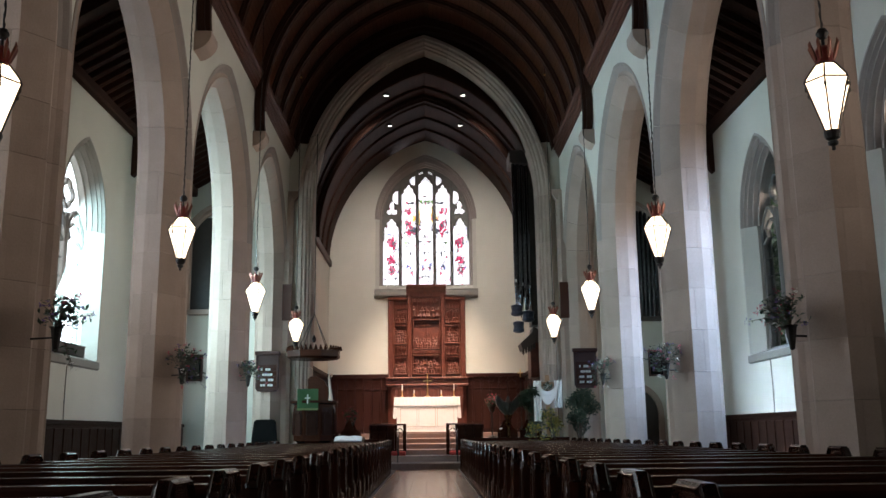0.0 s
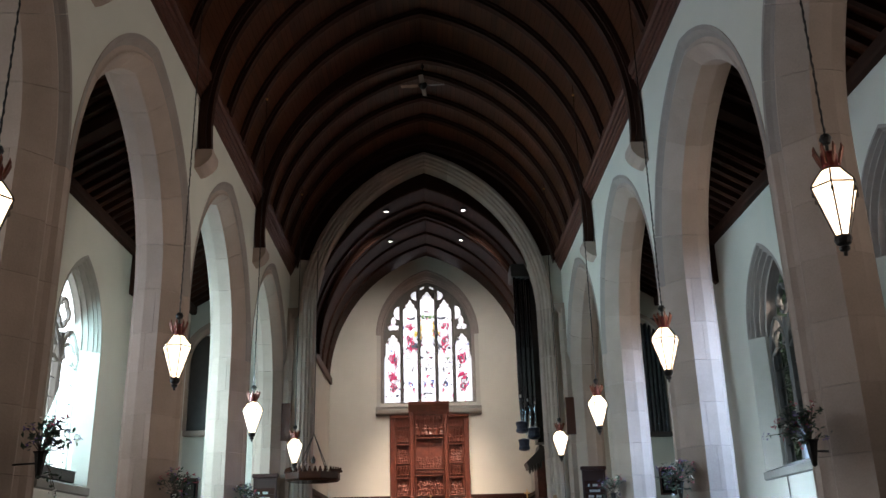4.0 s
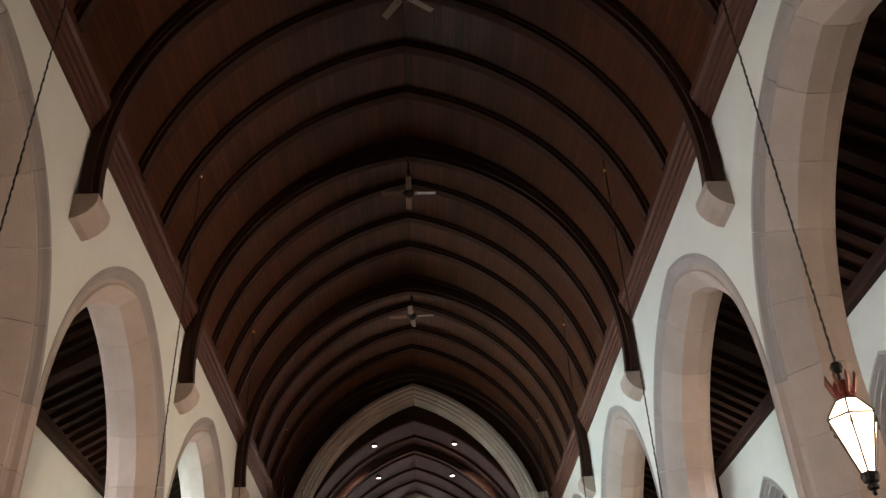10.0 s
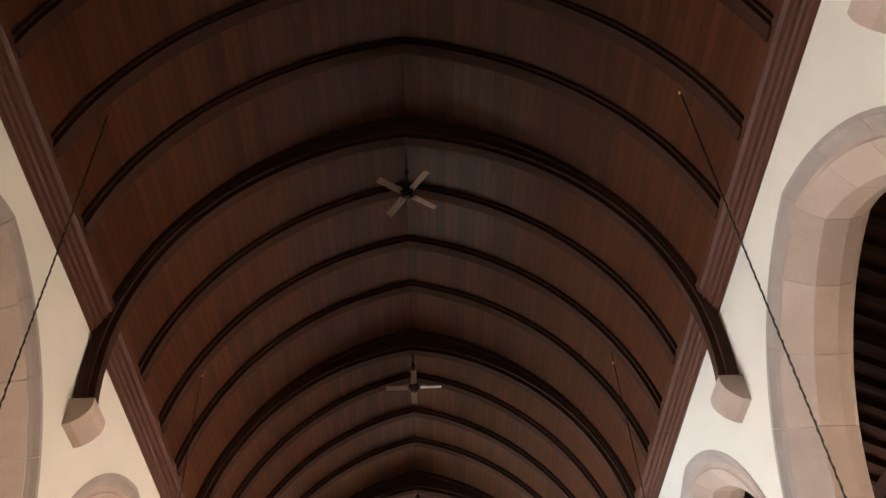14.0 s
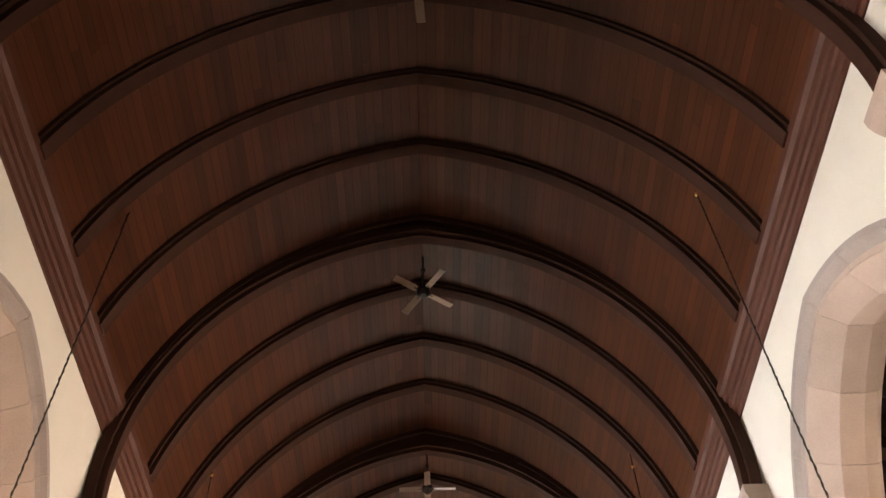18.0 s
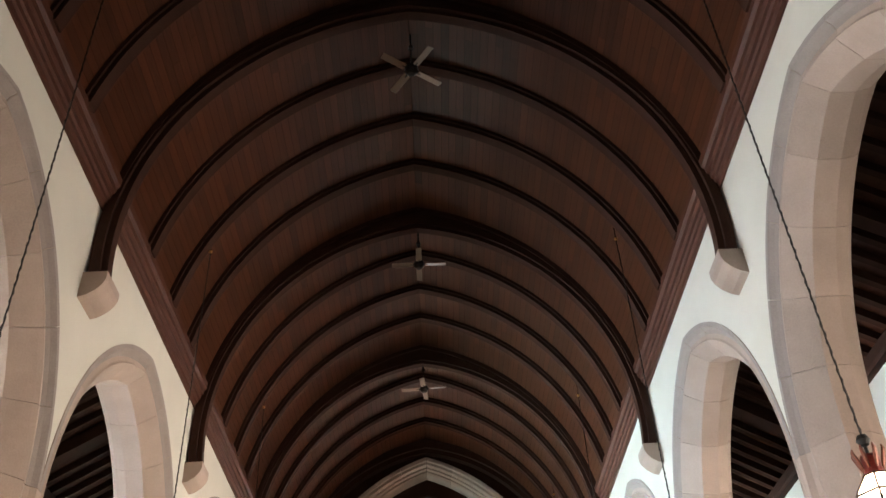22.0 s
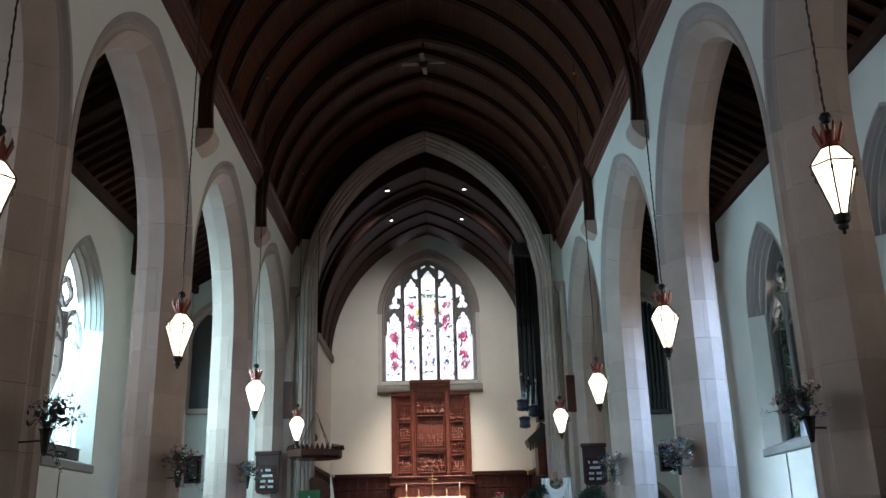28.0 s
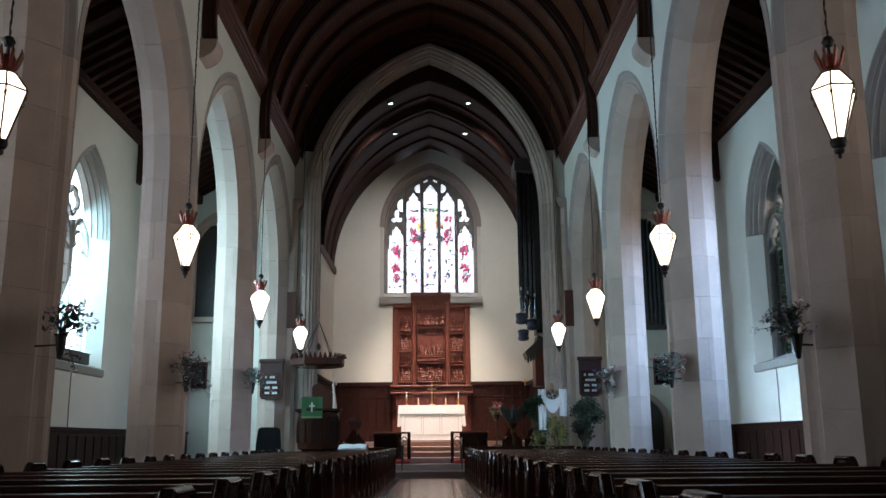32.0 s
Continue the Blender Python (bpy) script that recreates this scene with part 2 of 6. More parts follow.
# ---- arcade walls ----
def arcade_wall(side, name):
    """Plaster wall over the arches, with the arched openings left out (at the hood's outer line)."""
    bm = bmesh.new()
    half = A_HALF + HOOD - 0.02
    xs = (side * X_FACE, side * (X_PIER_BACK - 0.03))
    curve = arc(half, A_C, A_SPRING, 14)
    for k in range(len(PIERS) - 1):
        mid = (PIERS[k] + PIERS[k + 1]) / 2
        line = [(mid - o, z) for o, z in curve] + [(mid + o, z) for o, z in curve[::-1][1:]]
        line = [(PIERS[k], A_SPRING - 0.2)] + line + [(PIERS[k + 1], A_SPRING - 0.2)]
        top = 10.6
        for (y0, z0), (y1, z1) in zip(line, line[1:]):
            if abs(y1 - y0) < 1e-6:
                continue
            vs = [[bm.verts.new((x, y, z)) for y, z in ((y0, z0), (y1, z1), (y1, top), (y0, top))] for x in xs]
            bm.faces.new(vs[0])
            bm.faces.new(vs[1][::-1])
            bm.faces.new((vs[0][0], vs[1][0], vs[1][1], vs[0][1]))
    bmesh.ops.remove_doubles(bm, verts=bm.verts, dist=1e-4)
    bmesh.ops.recalc_face_normals(bm, faces=bm.faces)
    return tagged(link(name, bm, M_PLASTER), "cream plastered nave wall above the pointed stone arches", "wall", kind="structure")


arcade_wall(-1, "wall_arcade_west")
arcade_wall(1, "wall_arcade_east")

# profile of arch and pier, from the soffit outwards: (outwards from the opening, depth from the nave face)
PROFILE = [(0.0, 0.33), (0.0, 0.62), (0.10, 0.80), (0.30, 0.92), (HOOD + 0.015, 0.92), (HOOD + 0.015, -0.012), (0.585, -0.012), (0.53, 0.05), (0.47, 0.085), (0.40, 0.075), (0.37, 0.055), (0.30, 0.10), (0.06, 0.29)]


def section(mid, sgn, s, profile=None):
    """The profile's points in (x depth, y, z) at s along jamb (0 to 1, floor to springing) and half arch (1 to 2, to the crown)."""
    out = []
    for o, d in profile or PROFILE:
        if s <= 1:
            out.append((d, mid + sgn * (A_HALF + o), A_SPRING * s))
        else:
            c = A_C + 0.24 * (1 - min(1.0, o / 0.37))           # the inner orders are more sharply pointed
            r = A_HALF + c + o
            a = math.acos(c / r) * (s - 1)
            out.append((d, mid + sgn * (-c + r * math.cos(a)), A_SPRING + r * math.sin(a)))
    return out


def stone(side, mid, sgn, s0, s1, parent, steps, name="stone", profile=None):
    """One stone of a jamb or an arch, with a thin joint at either end."""
    g = 0.0022 / A_SPRING if s1 <= 1 else 0.0008
    if s1 <= 1 and s0 == 0:
        s0 = -g
    verts, n = [], len(profile or PROFILE)
    ss = [s0 + g + (s1 - s0 - 2 * g) * k / steps for k in range(steps + 1)]
    for s in ss:
        verts += [(side * (X_FACE + d), y, z) for d, y, z in section(mid, sgn, s, profile)]
    faces = [tuple(range(n)), tuple(range(n * (steps + 1) - 1, n * steps - 1, -1))]
    for k in range(steps):
        faces += [(k * n + i, (k + 1) * n + i, (k + 1) * n + (i + 1) % n, k * n + (i + 1) % n) for i in range(n)]
    if side * sgn < 0:
        faces = [f[::-1] for f in faces]
    ob = mesh_of(name, verts, faces, M_STONE, parent)
    if s0 >= 1:
        ob.data.materials.append(M_HOOD)
        for k in range(steps):
            for i in (5, 6, 7):
                ob.data.polygons[2 + k * n + i].material_index = 1          # the label moulding's shade is put into these faces as a greyer colour
    return ob


def arch_ring(mid, side, parent):
    courses = [0.0, 0.7, 1.4, 2.1, 2.85, 3.6, 4.35, 5.05, A_SPRING]
    for sgn in (-1, 1):
        for k, (a, b) in enumerate(zip(courses, courses[1:])):
            cut = (None, 0.42, 0.54)[(k * 2 + int(mid) + (sgn > 0)) % 3]
            if cut is None:
                stone(side, mid, sgn, a / A_SPRING, b / A_SPRING, parent, 1)
                continue
            edge = HOOD + 0.015                     # two blocks with an upright joint in the reveal
            stone(side, mid, sgn, a / A_SPRING, b / A_SPRING, parent, 1, profile=[(0.0, 0.33), (0.0, cut), (edge, cut)] + PROFILE[5:])
            stone(side, mid, sgn, a / A_SPRING, b / A_SPRING, parent, 1, profile=[(0.0, cut + 0.004)] + PROFILE[1:5] + [(edge, cut + 0.004)])
        n = 5
        for k in range(n):
            stone(side, mid, sgn, 1 + k / n, 1 + (k + 1) / n, parent, 4)


for side, nm in ((-1, "left"), (1, "right")):
    for k in range(len(PIERS) - 1):
        mid = (PIERS[k] + PIERS[k + 1]) / 2
        arch = thing("stone_arch", (0, 0, 0), "pale limestone pointed arch on chamfered piers, built of large blocks", "arch", "arches of the nave", "structure")
        arch_ring(mid, side, arch)

# ---- nave roof ----
R_HALF, R_C, R_SPRING = 4.20, 0.75, 9.45


def roof_curve(off, n, zmin):
    """Half section (x, z) of the roof at an offset outside the principal's soffit, from zmin up to the crown."""
    r = R_HALF + R_C + off
    a1 = math.acos(R_C / r)
    a0 = math.asin(max(-1, min(1, (zmin - R_SPRING) / r)))
    return [(-R_C + r * math.cos(a0 + (a1 - a0) * k / n), R_SPRING + r * math.sin(a0 + (a1 - a0) * k / n)) for k in range(n + 1)]


B_HALF, B_C, B_SPRING = 4.45, 1.30, 9.30            # section of the boarding


def board_curve(off, n, zmin):
    r = B_HALF + B_C + off
    a1 = math.acos(B_C / r)
    a0 = math.asin((zmin - B_SPRING) / r)
    return [(-B_C + r * math.cos(a0 + (a1 - a0) * k / n), B_SPRING + r * math.sin(a0 + (a1 - a0) * k / n)) for k in range(n + 1)]


def between(bm, a, b, y0, y1):
    """A curved timber in the section, both halves, between two half curves of as many points."""
    full_a = a + [(-x, z) for x, z in a[::-1][1:]]
    full_b = b + [(-x, z) for x, z in b[::-1][1:]]
    rows = [[bm.verts.new((x, y, z)) for x, z in line] for line, y in ((full_a, y0), (full_a, y1), (full_b, y1), (full_b, y0))]
    for i in range(len(full_a) - 1):
        for j in range(4):
            bm.faces.new((rows[j][i], rows[j][i + 1], rows[(j + 1) % 4][i + 1], rows[(j + 1) % 4][i]))
    for i in (0, -1):
        bm.faces.new([rows[j][i] for j in range(4)])
    bmesh.ops.recalc_face_normals(bm, faces=bm.faces)


def rib(bm, inner, outer, n, zmin, y0, y1):
    between(bm, roof_curve(inner, n, zmin), roof_curve(outer, n, zmin), y0, y1)


def boarding(bm, y0, y1, width, zmin):
    """Narrow boards running along the nave, each with a groove beside it."""
    n = int((B_HALF + B_C) * 1.13 / width)
    pts = board_curve(0, n, zmin)
    rb = random.Random(21)
    for s in (1, -1):
        for (xa, za), (xb, zb) in zip(pts, pts[1:]):
            dx, dz = (xb - xa) * 0.025, (zb - za) * 0.025
            y = y0
            while y < y1:
                ye = min(y1, y + rb.uniform(2.5, 5.5))
                v = [bm.verts.new((s * x, yy, z)) for yy in (y, ye - 0.004) for x, z in ((xa + dx, za + dz), (xb - dx, zb - dz))]
                bm.faces.new((v[0], v[1], v[3], v[2]))
                y = ye


bm = bmesh.new()
boarding(bm, Y_BACK, Y_ARCH + 0.1, 0.15, 10.45)
tagged(link("ceiling", bm, M_BOARD), "dark stained timber boarding of the pointed barrel roof", "ceiling", kind="structure")
bm = bmesh.new()
between(bm, board_curve(0.02, 24, 10.45), board_curve(0.25, 24, 10.45), Y_BACK - 0.5, Y_ARCH + 0.9)
tagged(link("ceiling_backing", bm, M_RIB), "dark timber behind the roof boards", "ceiling", kind="structure")

for k in range(-1, 5):
    y = 4.33 + BAY * k
    if k < 4:
        t = thing("roof_principal", (0, 0, 0), "dark oak moulded roof arch standing on stone corbels", "roof truss", "principals of the nave roof", "structure")
        bm = bmesh.new(); rib(bm, 0.0, 0.10, 28, 8.82, y - 0.09, y + 0.09); part("arch_rib", bm, M_RIB, t)
        bm = bmesh.new(); rib(bm, 0.09, 0.24, 28, 8.82, y - 0.15, y + 0.15); part("middle_moulding", bm, M_RIB, t)
        bm = bmesh.new(); between(bm, roof_curve(0.2, 28, 10.45), board_curve(0.03, 28, 10.55), y - 0.11, y + 0.11); part("upper_rib", bm, M_RIB, t)
        bm = bmesh.new(); between(bm, board_curve(-0.10, 28, 10.5), board_curve(0.03, 28, 10.5), y - 0.17, y + 0.17); part("outer_moulding", bm, M_RIB, t)
    for j in range(1, 4):
        yy = y - BAY + (0, 1.55, 2.97, 4.30)[j]
        t = thing("roof_rafter", (0, 0, 0), "dark oak curved rafter under the roof boards", "rafter", "rafters of the nave roof", "structure")
        bm = bmesh.new(); between(bm, board_curve(-0.13, 24, 10.45), board_curve(0.03, 24, 10.45), yy - 0.10, yy + 0.10); part("rafter", bm, M_RIB, t)
        bm = bmesh.new(); between(bm, board_curve(-0.06, 24, 10.45), board_curve(0.03, 24, 10.45), yy - 0.14, yy + 0.14); part("rafter_moulding", bm, M_RIB, t)

# wall plates with their mouldings
for side in (-1, 1):
    t = thing("wall_plate", (0, 0, 0), "brown oak moulded wall plate along the foot of the roof", "wall plate", kind="structure")
    mould = [(4.47, 9.98), (4.425, 9.98), (4.41, 10.05), (4.375, 10.07), (4.365, 10.13), (4.335, 10.15), (4.33, 10.23), (4.29, 10.25), (4.28, 10.33), (4.235, 10.37), (4.23, 10.5), (4.50, 10.62)]
    for a, b in zip(PIERS, PIERS[1:]):
        bm = bmesh.new()
        prism(bm, [(side * x, z) for x, z in mould], "y", max(a, Y_BACK) + 0.02, b - 0.02)
        part("moulding", bm, M_PLATE, t)

# corbels
for side in (-1, 1):
    for y in PIERS[1:]:
        t = thing("corbel", (0, 0, 0), "pale limestone corbel carrying the foot of a roof arch", "corbel", "corbels of the nave", "structure")
        bm = bmesh.new()
        prism(bm, [(side * x, z) for x, z in ((4.47, 8.82), (4.12, 8.82), (4.12, 8.70), (4.15, 8.62), (4.23, 8.52), (4.35, 8.44), (4.47, 8.41))], "y", y - 0.27, y + 0.27)
        part("block", bm, M_STONE, t)


# ---- more materials ----
def glass(name, color, rough=0.05, tint=1.0):
    m = bpy.data.materials.new(name)
    m.use_nodes = True
    nt = m.node_tree
    b = nt.nodes["Principled BSDF"]
    t = nt.nodes.new("ShaderNodeTexNoise")
    t.inputs["Scale"].default_value = 9
    geo = nt.nodes.new("ShaderNodeNewGeometry")
    nt.links.new(geo.outputs["Position"], t.inputs["Vector"])
    mr = nt.nodes.new("ShaderNodeMapRange")
    mr.inputs["To Min"].default_value, mr.inputs["To Max"].default_value = 0.75, 1.1
    nt.links.new(t.outputs["Fac"], mr.inputs["Value"])
    sc = nt.nodes.new("ShaderNodeVectorMath")
    sc.operation = "SCALE"
    sc.inputs[0].default_value = color
    nt.links.new(mr.outputs[0], sc.inputs["Scale"])
    nt.links.new(sc.outputs[0], b.inputs["Base Color"])
    b.inputs["Transmission Weight"].default_value, b.inputs["Roughness"].default_value, b.inputs["IOR"].default_value = 1.0, rough, 1.05
    return m


def glow(name, color, strength):
    m = bpy.data.materials.new(name)
    m.use_nodes = True
    b = m.node_tree.nodes["Principled BSDF"]
    b.inputs["Base Color"].default_value = (0.02, 0.02, 0.02, 1)
    b.inputs["Emission Color"].default_value, b.inputs["Emission Strength"].default_value = (*color, 1), strength
    return m


M_CLEAR = glass("clear_window_glass", (0.95, 0.98, 0.97), 0.02)
STAINED = {k: glass("stained_glass_" + k, c, 0.1) for k, c in dict(white=(0.95, 0.93, 0.92), pale=(0.62, 0.60, 0.68), red=(0.33, 0.004, 0.022), rose=(0.42, 0.05, 0.09), blue=(0.04, 0.05, 0.16),
                                                                dark=(0.015, 0.015, 0.02), green=(0.07, 0.16, 0.03), gold=(0.70, 0.38, 0.04)).items()}
M_EASTGLOW = glow("hazy_sky", (0.97, 0.98, 1.0), 2.6)
M_SKYGLOW = glow("bright_overcast_sky", (0.90, 0.97, 1.0), 12.0)
M_TREE_LEAF = material("tree_leaves", (0.05, 0.09, 0.03), 0.6, var=0.5, scale=3, fine=20, bump=0, rand=0.4, island=True)
M_BARK = material("bark", (0.08, 0.06, 0.045), 0.9, var=0.3)
M_GRASS = material("lawn", (0.06, 0.10, 0.03), 0.9, var=0.3, scale=1, fine=30)
M_LEAF = material("green_leaves", (0.022, 0.042, 0.02), 0.5, var=0.4, scale=5, fine=40, bump=0, rand=0.4, island=True)
M_YELLOW = material("yellow_blossom", (0.28, 0.22, 0.025), 0.6, var=0.3, bump=0, rand=0.3, island=True)
M_PINK = material("red_blossom", (0.42, 0.05, 0.09), 0.6, var=0.3, bump=0, rand=0.3, island=True)
M_VIOLET = material("violet_blossom", (0.12, 0.07, 0.22), 0.6, var=0.3, bump=0, rand=0.3, island=True)
M_BRASS = material("brass", (0.70, 0.48, 0.20), 0.3, metal=1.0, var=0.15)
M_GREEN_CLOTH = material("green_frontal_cloth", (0.015, 0.056, 0.014), 0.85, var=0.15, fine=150)
M_PIPE = material("grey_metal_organ_pipe", (0.16, 0.175, 0.195), 0.18, metal=1.0, var=0.2, scale=2)
M_BOSS = material("dark_bluish_turned_metal", (0.045, 0.05, 0.075), 0.3, metal=0.6, var=0.3)
M_PIPE_DARK = material("dark_organ_case", (0.03, 0.022, 0.018), 0.5, var=0.3)
M_CARD = material("white_card", (0.45, 0.44, 0.42), 0.8, var=0.05)
M_RED_CLOTH = material("red_cushion", (0.40, 0.04, 0.03), 0.85, var=0.2)
M_BLACK = material("black_upholstery", (0.007, 0.007, 0.007), 0.9, spec=0.04, var=0.2)
M_FAN_BLADE = material("pale_fan_blade", (0.12, 0.075, 0.045), 0.3, spec=0.6, var=0.15)
M_WOOD_CROSS = material("oak_cross", (0.30, 0.16, 0.08), 0.6, var=0.2)
M_BEIGE = material("beige_braid", (0.55, 0.45, 0.36), 0.8, var=0.1)
M_FRINGE = material("olive_fringe", (0.10, 0.13, 0.04), 0.8, var=0.2)
# nave board colour lowered, to offset lamp spill that greys the chancel roof
M_BOARD_DARK = material("darkened_chancel_boards", (0.03, 0.0105, 0.0066), 0.6, spec=0.12, var=0.35, scale=1, fine=12, bump=0.2, stretch=(10, 0.4, 10), rand=0.3, island=True)
M_OLD_BRASS = material("aged_brass", (0.20, 0.13, 0.06), 0.25, metal=1.0, var=0.3)
M_LECTERN = material("tarnished_bronze", (0.035, 0.040, 0.034), 0.4, metal=0.6, var=0.35)
M_PAGE = material("paper_page", (0.80, 0.78, 0.74), 0.85, var=0.04)

# ---- outside ----
ground = mesh_of("ground", [(-400, -400, -0.5), (400, -400, -0.5), (400, 400, -0.5), (-400, 400, -0.5)], [(0, 1, 2, 3)], M_GRASS)
tagged(ground, "green lawn outside the church", "ground", kind="structure")
for nm, quad in (("backdrop_west", [(-16, -12, -0.4), (-16, 120, -0.4), (-16, 120, 26), (-16, -12, 26)]), ("backdrop_altar", [(-7, 40.5, 4), (7, 40.5, 4), (7, 40.5, 16), (-7, 40.5, 16)])):
    ob = mesh_of(nm, quad, [(0, 1, 2, 3)], M_SKYGLOW if nm == "backdrop_west" else M_EASTGLOW)
    tagged(ob, "bright sky outside the windows", "sky", kind="structure")

# flat dark wood backdrop, made 40 m tall to keep sky light off the windows
tagged(mesh_of("backdrop_wood", [(22, -30, -0.5), (22, 140, -0.5), (22, 140, 40), (22, -30, 40)], [(0, 1, 2, 3)], material("far_wood", (0.03, 0.05, 0.02), 0.9, var=0.6, scale=0.3, fine=2.0, bump=0)), "dark green wood backdrop outside the windows, tall enough to block the sky", "wood", kind="structure")


def leaves(bm, centre, radius, n, size, rng, squash=1.0):
    """Small folded leaves scattered in an uneven clump."""
    for _ in range(n):
        d = Vector((rng.gauss(0, 1), rng.gauss(0, 1), rng.gauss(0, 1))).normalized() * radius * (rng.random() ** 0.5)
        p = Vector(centre) + Vector((d.x, d.y, d.z * squash))
        a = Vector((rng.gauss(0, 1), rng.gauss(0, 1), rng.gauss(0, 0.6))).normalized()
        b = a.orthogonal().normalized()
        s = size * rng.uniform(0.6, 1.4)
        up = a.cross(b) * s * 0.15
        v = [bm.verts.new(p + q) for q in (a * -s, b * s * 0.45 + up, a * s, b * -s * 0.45 + up)]
        bm.faces.new((v[0], v[1], v[2]))
        bm.faces.new((v[0], v[2], v[3]))


rng = random.Random(5)
for (x, y, h, r) in ((12.4, 30, 12, 3.6), (15.5, 39, 16, 4.6), (12.2, 22.5, 11, 3.0), (17.5, 47, 18, 5.5), (13.4, 34.5, 14, 3.8), (13, 14, 10, 3.2)):
    t = thing("tree", (x, y, -0.5), "leafy green tree outside the aisle windows", "tree", "trees outside")
    bm = bmesh.new()
    tube(bm, [(0, 0, 0), (0.1, 0, h * 0.35), (0, 0.15, h * 0.8)], [0.28, 0.2, 0.06], 8)
    for k in range(6):
        a = k * 1.1
        tube(bm, [(0, 0, h * (0.3 + 0.06 * k)), (math.cos(a) * r * 0.6, math.sin(a) * r * 0.6, h * (0.5 + 0.06 * k))], [0.1, 0.03], 5)
    part("trunk", bm, M_BARK, t)
    bm = bmesh.new()
    for k in range(48):
        a, q = rng.uniform(0, 6.28), rng.uniform(0.2, 1) * r
        leaves(bm, (math.cos(a) * q * 0.8, math.sin(a) * q, h * rng.uniform(0.25, 0.95)), 1.3, 110, 0.2, rng)
    part("crown", bm, M_TREE_LEAF, t)

bm = bmesh.new()
for k in range(260):
    yh = rng.uniform(4, 75)
    leaves(bm, (10.6 + yh * 0.06 + rng.uniform(0, 2.2), yh, rng.uniform(-0.3, 3.4)), 0.9, 45, 0.17, rng)
tagged(link("hedge", bm, M_TREE_LEAF), "tall green hedge outside the aisle windows", "hedge", kind="stuff")

# ---- aisle walls and windows ----
W_HALF, W_C, W_SILL, W_SPRING = 1.30, 0.75, 2.78, 5.80


def window_path(half, c, spring, sill, n):
    """Outline of a pointed window from the sill's one end over the crown to the other, as (offset, height, outward offset, outward height)."""
    r = half + c
    a1 = math.acos(c / r)
    one = [(half, sill, 1, 0)] + [(-c + r * math.cos(a1 * k / n), spring + r * math.sin(a1 * k / n), math.cos(a1 * k / n), math.sin(a1 * k / n)) for k in range(n + 1)]
    return one + [(-o, z, -p, q) for o, z, p, q in one[::-1][1:]]


def frame_sweep(bm, path_fn, profile, place):
    """Sweep (offset inwards, depth) round a pointed opening; each offset keeps its own arc, so the crown is mitred."""
    lines = [[place(p[0], p[1], d) for p in path_fn(o)] for o, d in profile]
    rows = [[bm.verts.new(p) for p in line] for line in lines]
    n = len(rows)
    for i in range(n - 1):
        for j in range(len(rows[0]) - 1):
            bm.faces.new((rows[i][j], rows[i][j + 1], rows[i + 1][j + 1], rows[i + 1][j]))
    bmesh.ops.recalc_face_normals(bm, faces=bm.faces)


def bar_along(bm, pts, width, depth, place, dmid):
    """A stone bar of tracery along points (offset, height), with chamfered section."""
    sec = [(-width / 2, -depth * 0.25), (-width / 2, depth * 0.25), (-width * 0.2, depth / 2), (width * 0.2, depth / 2), (width / 2, depth * 0.25), (width / 2, -depth * 0.25), (width * 0.2, -depth / 2), (-width * 0.2, -depth / 2)]
    rows = []
    for i, (o, z) in enumerate(pts):
        a, b = pts[max(i - 1, 0)], pts[min(i + 1, len(pts) - 1)]
        l = math.hypot(b[0] - a[0], b[1] - a[1]) or 1
        nx, nz = -(b[1] - a[1]) / l, (b[0] - a[0]) / l
        rows.append([bm.verts.new(place(o + nx * w, z + nz * w, dmid + d)) for w, d in sec])
    for a, b in zip(rows, rows[1:]):
        for k in range(8):
            bm.faces.new((a[k], a[(k + 1) % 8], b[(k + 1) % 8], b[k]))
    bmesh.ops.recalc_face_normals(bm, faces=bm.faces)


def pointed(mid, half, c, spring, base, n=8):
    """Points of a whole pointed arch outline standing on base."""
    a = arc(half, c, spring, n)
    return [(mid + half, base)] + [(mid + o, z) for o, z in a] + [(mid - o, z) for o, z in a[::-1][1:]] + [(mid - half, base)]


def foil(mid, z, r, lobes, n=5, phase=0.0):
    """A closed cusped ring."""
    pts = []
    for k in range(lobes):
        a0 = phase + 2 * math.pi * k / lobes
        for j in range(n):
            a = a0 + (j / n - 0.5) * 2 * math.pi / lobes
            rr = r * (0.72 + 0.28 * math.cos((j / n - 0.5) * math.pi))
            pts.append((mid + rr * math.cos(a), z + rr * math.sin(a)))
    return pts + pts[:1]


